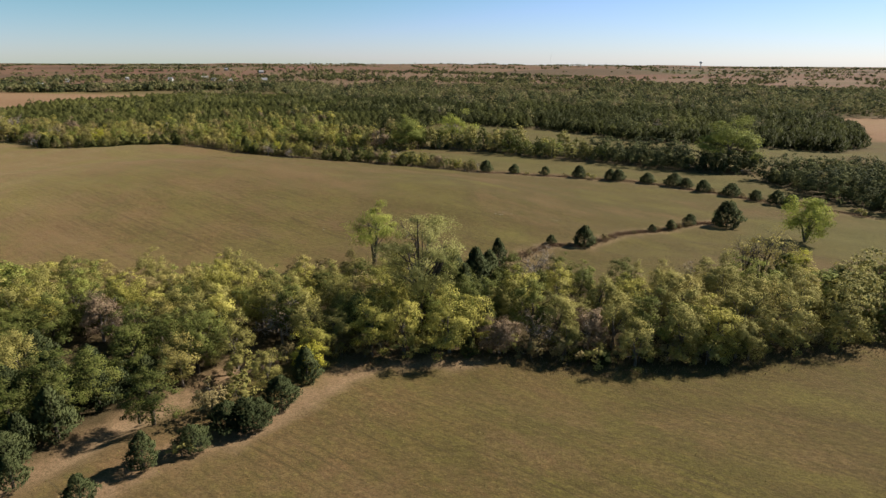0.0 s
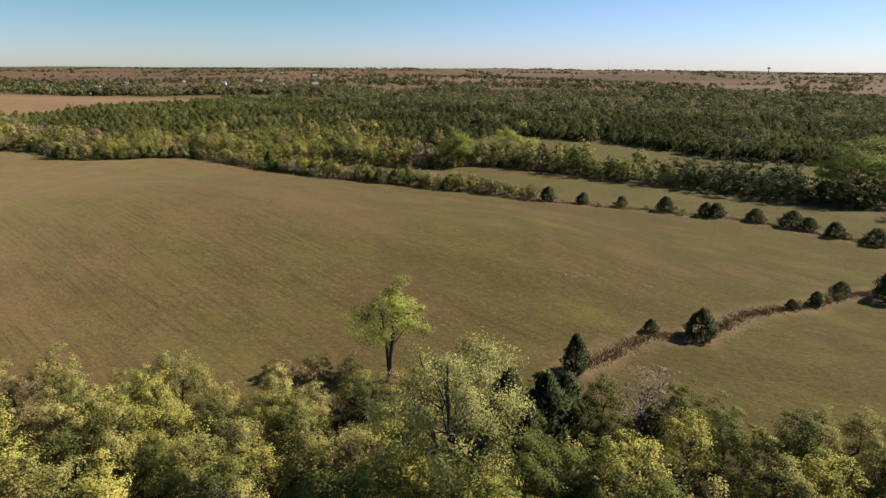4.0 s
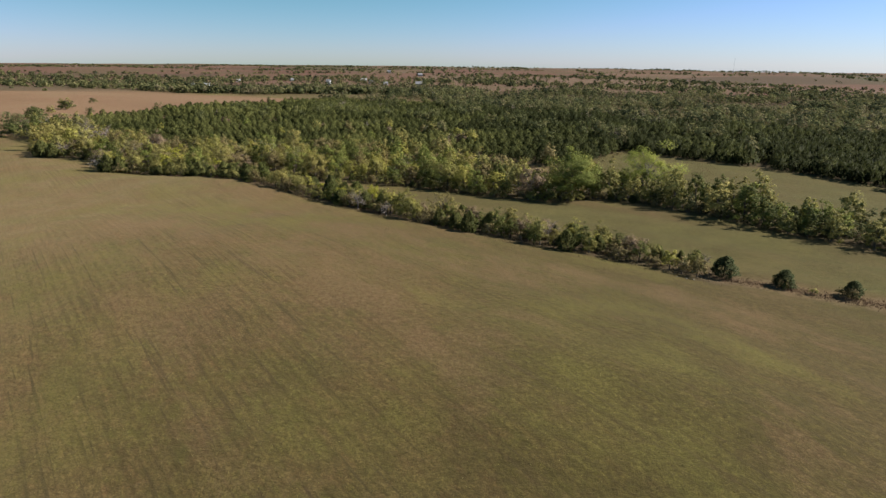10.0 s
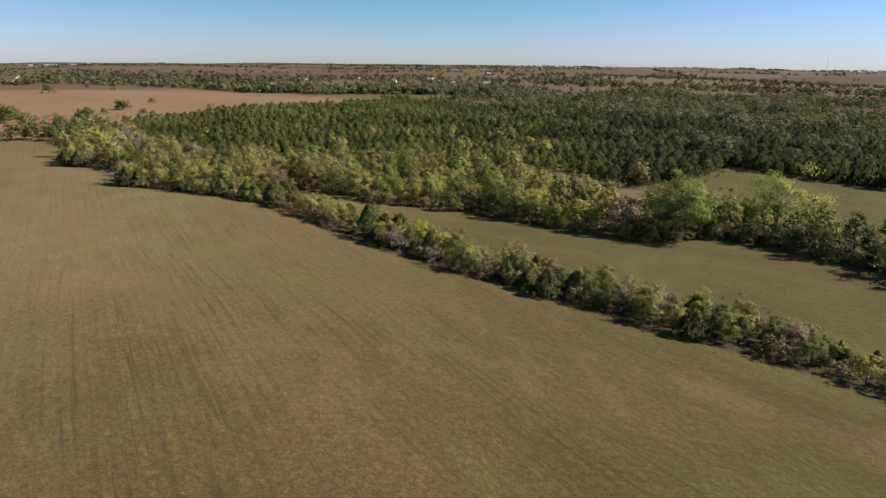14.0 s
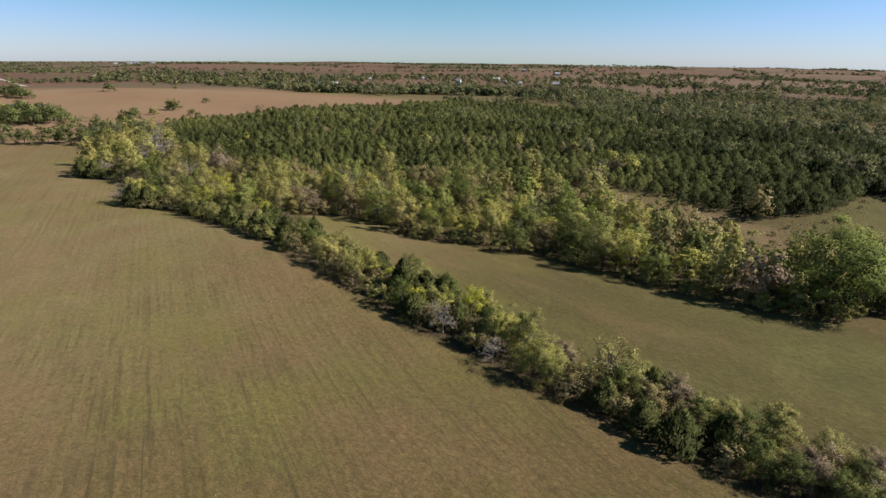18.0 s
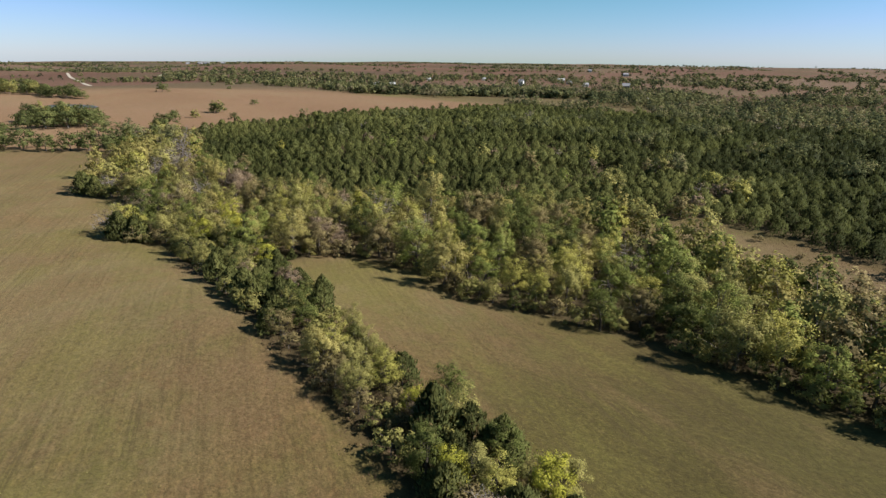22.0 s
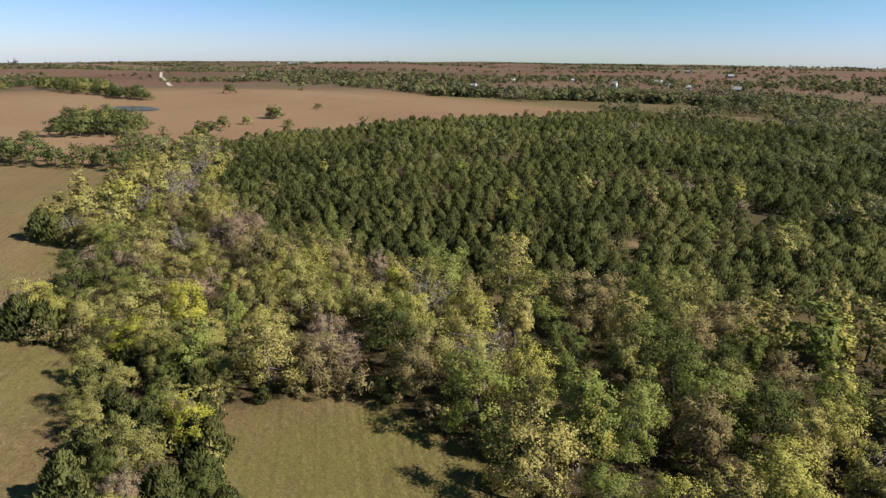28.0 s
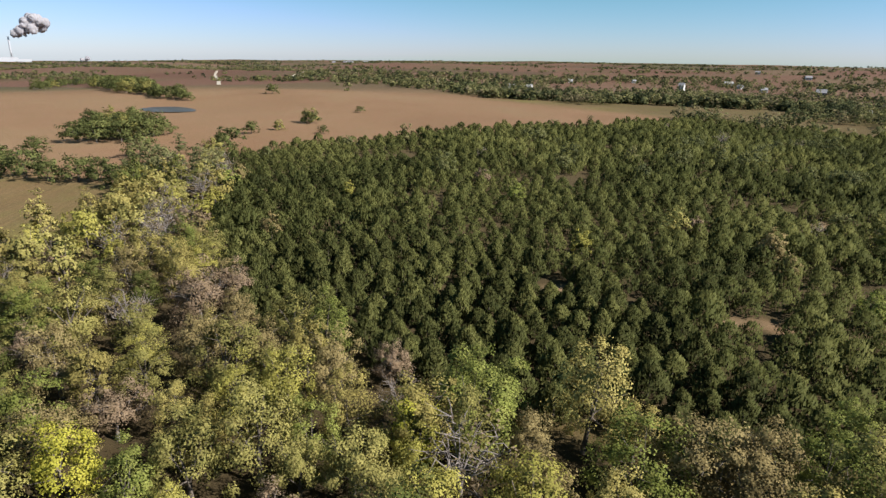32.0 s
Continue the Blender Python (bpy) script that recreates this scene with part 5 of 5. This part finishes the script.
def house(x, y, long, deep, tall, rise, turn, wall, roof, label, name="house"):
    long, deep = 0.6 * long, 0.72 * deep
    base = tagged(new(name), label, "building" if name != "house" else "house", "distant farm buildings")
    a, b = long / 2, deep / 2
    bm = bmesh.new()
    box_bm(bm, -a, a, -b, b, -1.5, tall)
    for sx in (-a, a):
        v = [bm.verts.new(p) for p in ((sx, -b, tall), (sx, b, tall), (sx, 0, tall + rise))]
        bm.faces.new(v)
    part_bm("wall", bm, wall, base)
    bm = bmesh.new()
    o = 0.4
    k = rise / b
    pro = [(-b - o, tall - o * k), (0, tall + rise), (b + o, tall - o * k), (b + o, tall - o * k + 0.22), (0, tall + rise + 0.25), (-b - o, tall - o * k + 0.22)]
    ends = [[bm.verts.new((sx, py, pz)) for py, pz in pro] for sx in (-a - o, a + o)]
    for i in range(6):
        j = (i + 1) % 6
        bm.faces.new((ends[0][i], ends[0][j], ends[1][j], ends[1][i]))
    bm.faces.new((ends[0][0], ends[0][1], ends[0][4], ends[0][5]))
    bm.faces.new((ends[0][1], ends[0][2], ends[0][3], ends[0][4]))
    bm.faces.new((ends[1][0], ends[1][5], ends[1][4], ends[1][1]))
    bm.faces.new((ends[1][1], ends[1][4], ends[1][3], ends[1][2]))
    part_bm("roof", bm, roof, base)
    n = max(2, int(long / 4))
    for side in (-1, 1):
        for i in range(n):
            cx = -a + long * (i + 0.5) / n
            bm = bmesh.new()
            if i == n // 2:
                box_bm(bm, cx - 0.5, cx + 0.5, side * b - 0.04, side * b + 0.04, 0, 2.1)
                part_bm("door", bm, DARK_WALL, base)
            else:
                box_bm(bm, cx - 0.6, cx + 0.6, side * b - 0.04, side * b + 0.04, 1.0, 2.2)
                part_bm("window", bm, GLASS_DARK, base)
    base.matrix_basis = pose(x, y, landz(x, y), 0, 0, turn)


house(-524, 765, 15, 8, 3.2, 1.8, 20, WHITE, ROOF_PALE, "long white farm building with a pale metal roof", "farm_building")
house(-506, 772, 13, 8, 3.2, 1.8, 15, WHITE, ROOF_PALE, "white shed with a pale metal roof beside trees", "farm_building")
house(-493, 722, 9, 6, 2.8, 1.5, 60, WHITE, ROOF_GREY, "small white outbuilding at the edge of the pasture", "farm_building")
house(-620, 1017, 10, 7, 3, 2, 40, WHITE, ROOF_PALE, "white farmhouse among distant trees")
house(-420, 950, 10, 9, 5.4, 3, 10, WHITE, ROOF_GREY, "tall white farmhouse with a grey roof among trees")
house(-440, 1140, 18, 9, 4.5, 2.5, 25, WHITE, ROOF_PALE, "large white house with a pale roof among trees")
house(-404, 1086, 11, 8, 3, 2, -20, WHITE, ROOF_GREY, "white house with a grey roof among trees")
house(-347, 1002, 12, 7, 3, 2, 35, WHITE, ROOF_GREY, "white single-storey house in the trees")
house(-275, 948, 15, 10, 4.5, 3, 15, DARK_WALL, ROOF_GREY, "dark blue barn with a grey roof", "barn")
house(-188, 721, 9, 5, 2.6, 1.4, 80, WHITE, ROOF_PALE, "small white shed at the wood's edge", "farm_building")
house(-632, 1804, 18, 9, 4.5, 2.5, 20, WEATHERED, ROOF_GREY, "long pale metal barn on the far slope", "barn")
house(-415, 1410, 16, 8, 4, 2.5, 30, WEATHERED, ROOF_GREY, "pale metal barn beyond the wood", "barn")
house(-575, 1121, 9, 7, 3, 2, 50, WHITE, ROOF_GREY, "white house on the distant slope")
house(-872, 462, 16, 9, 3.5, 2.5, 70, WHITE, ROOF_PALE, "white farm shed behind the pasture trees", "farm_building")
house(-925, 505, 14, 9, 4, 2.5, 10, WHITE, ROOF_GREY, "white farmhouse behind the pasture trees")
for i, (dx, dy, ln, dp, h) in enumerate(((0, 0, 50, 24, 6), (-95, 30, 40, 20, 5), (80, 40, 44, 22, 5), (170, 60, 30, 20, 8), (-170, 10, 30, 18, 5))):
    house(-2854 + dx, 2222 + dy, ln, dp, h, 2.5, 35 + 6 * i, STEEL, ROOF_GREY, "pale industrial building on the horizon", "warehouse")


def lathe(profile, sides=20):
    bm = bmesh.new()
    rings = [[bm.verts.new((r * math.cos(2 * math.pi * i / sides), r * math.sin(2 * math.pi * i / sides), z)) for i in range(sides)] for r, z in profile]
    for a, b in zip(rings, rings[1:]):
        for i in range(sides):
            j = (i + 1) % sides
            bm.faces.new((a[i], a[j], b[j], b[i]))
    bm.faces.new(rings[-1])
    bm.faces.new(rings[0][::-1])
    return bm


tower = tagged(new("water_tower"), "pale steel water tower on the horizon", "water tower")
part_bm("stem", lathe([(5, -6), (2.2, 6), (2.0, 26)]), STEEL, tower)
part_bm("tank", lathe([(2.0, 26), (7, 28.5), (9.5, 32), (9.5, 35), (7, 38.5), (2, 40)]), STEEL, tower)
tower.matrix_basis = pose(1645, 3970, landz(1645, 3970))
mast = tagged(new("radio_mast"), "thin steel radio mast on the horizon", "mast")
part_bm("pole", lathe([(0.5, -4), (0.45, 50), (0.25, 85)], 8), STEEL, mast)
for i in range(4):
    part_bm("crossbar", lathe([(0.9, 14 + 20 * i), (0.9, 14.5 + 20 * i)], 6), STEEL, mast)
mast.matrix_basis = pose(630, 3650, landz(630, 3650))

PX, PY = -4536, 985
works = tagged(new("power_station"), "pale power station with three tall chimneys on the horizon", "power station")
bm = bmesh.new()
box_bm(bm, -95, 95, -30, 30, -30, 14)
box_bm(bm, -60, 30, -28, 28, 14, 24)
part_bm("turbine_hall", bm, STEEL, works)
for cx, top in ((-20, 85), (22, 85), (66, 140)):
    part_bm("chimney", lathe([(6, -30), (5, 50), (4.2, top)], 14), STEEL, works)
works.matrix_basis = pose(PX, PY, landz(PX, PY), 0, 0, 80)


def plume(name, puffs, label):
    """Steam: a billow of overlapping puffs."""
    bm = bmesh.new()
    for x, y, z, wide, count in puffs:
        for i in range(count):
            d = Vector(rng.normal(0, 1, 3)) * wide * 0.42
            r = wide * rng.uniform(0.32, 0.6)
            bmesh.ops.create_icosphere(bm, subdivisions=3, radius=r, matrix=Matrix.Translation((x + d.x, y + d.y, z + 0.7 * d.z)))
    for v in bm.verts:
        v.co += Vector((noise.noise(v.co * 0.06), noise.noise(v.co * 0.06 + Vector((9, 0, 0))), noise.noise(v.co * 0.06 + Vector((0, 9, 0))))) * 9
        v.co += Vector((noise.noise(v.co * 0.2), noise.noise(v.co * 0.2 + Vector((9, 0, 0))), noise.noise(v.co * 0.2 + Vector((0, 9, 0))))) * 4
    for f in bm.faces:
        f.smooth = True
    me = bpy.data.meshes.new(name)
    bm.to_mesh(me)
    bm.free()
    me.materials.append(STEAM)
    ob = new(name, me)
    ob.matrix_basis = pose(PX, PY, landz(PX, PY), 0, 0, 80)
    tagged(ob, label, "steam", kind="stuff")


plume("steam_plume", [(62, 0, 165, 26, 9), (50, 0, 162, 30, 9), (100, 0, 190, 38, 10), (140, 0, 225, 58, 14), (165, 0, 235, 50, 8)], "white steam drifting from a power station chimney")
plume("steam_plume", [(370, 0, 6, 22, 5), (395, 0, 16, 20, 4)], "low white steam bank on the horizon")

for x, y in scatter([(-880, 455), (-860, 490), (-640, 428), (-520, 412), (-515, 398), (-600, 398), (-720, 410)], 12, 15):
    plant(pick({"hill": 3, "hill_pale": 1}), x, y, rng.uniform(1.1, 1.6))
for x, y in along([(-720, 368), (-820, 400), (-930, 452), (-1050, 520)], 14):
    plant(pick({"hill": 3, "hill_pale": 1}), x + rng.normal(0, 5), y + rng.normal(0, 5), rng.uniform(0.9, 1.4))

# shapes that were bred but never planted
for sources in KINDS.values():
    for ob in sources:
        if "fresh" in ob:
            for child in list(ob.children):
                bpy.data.objects.remove(child)
            bpy.data.objects.remove(ob)
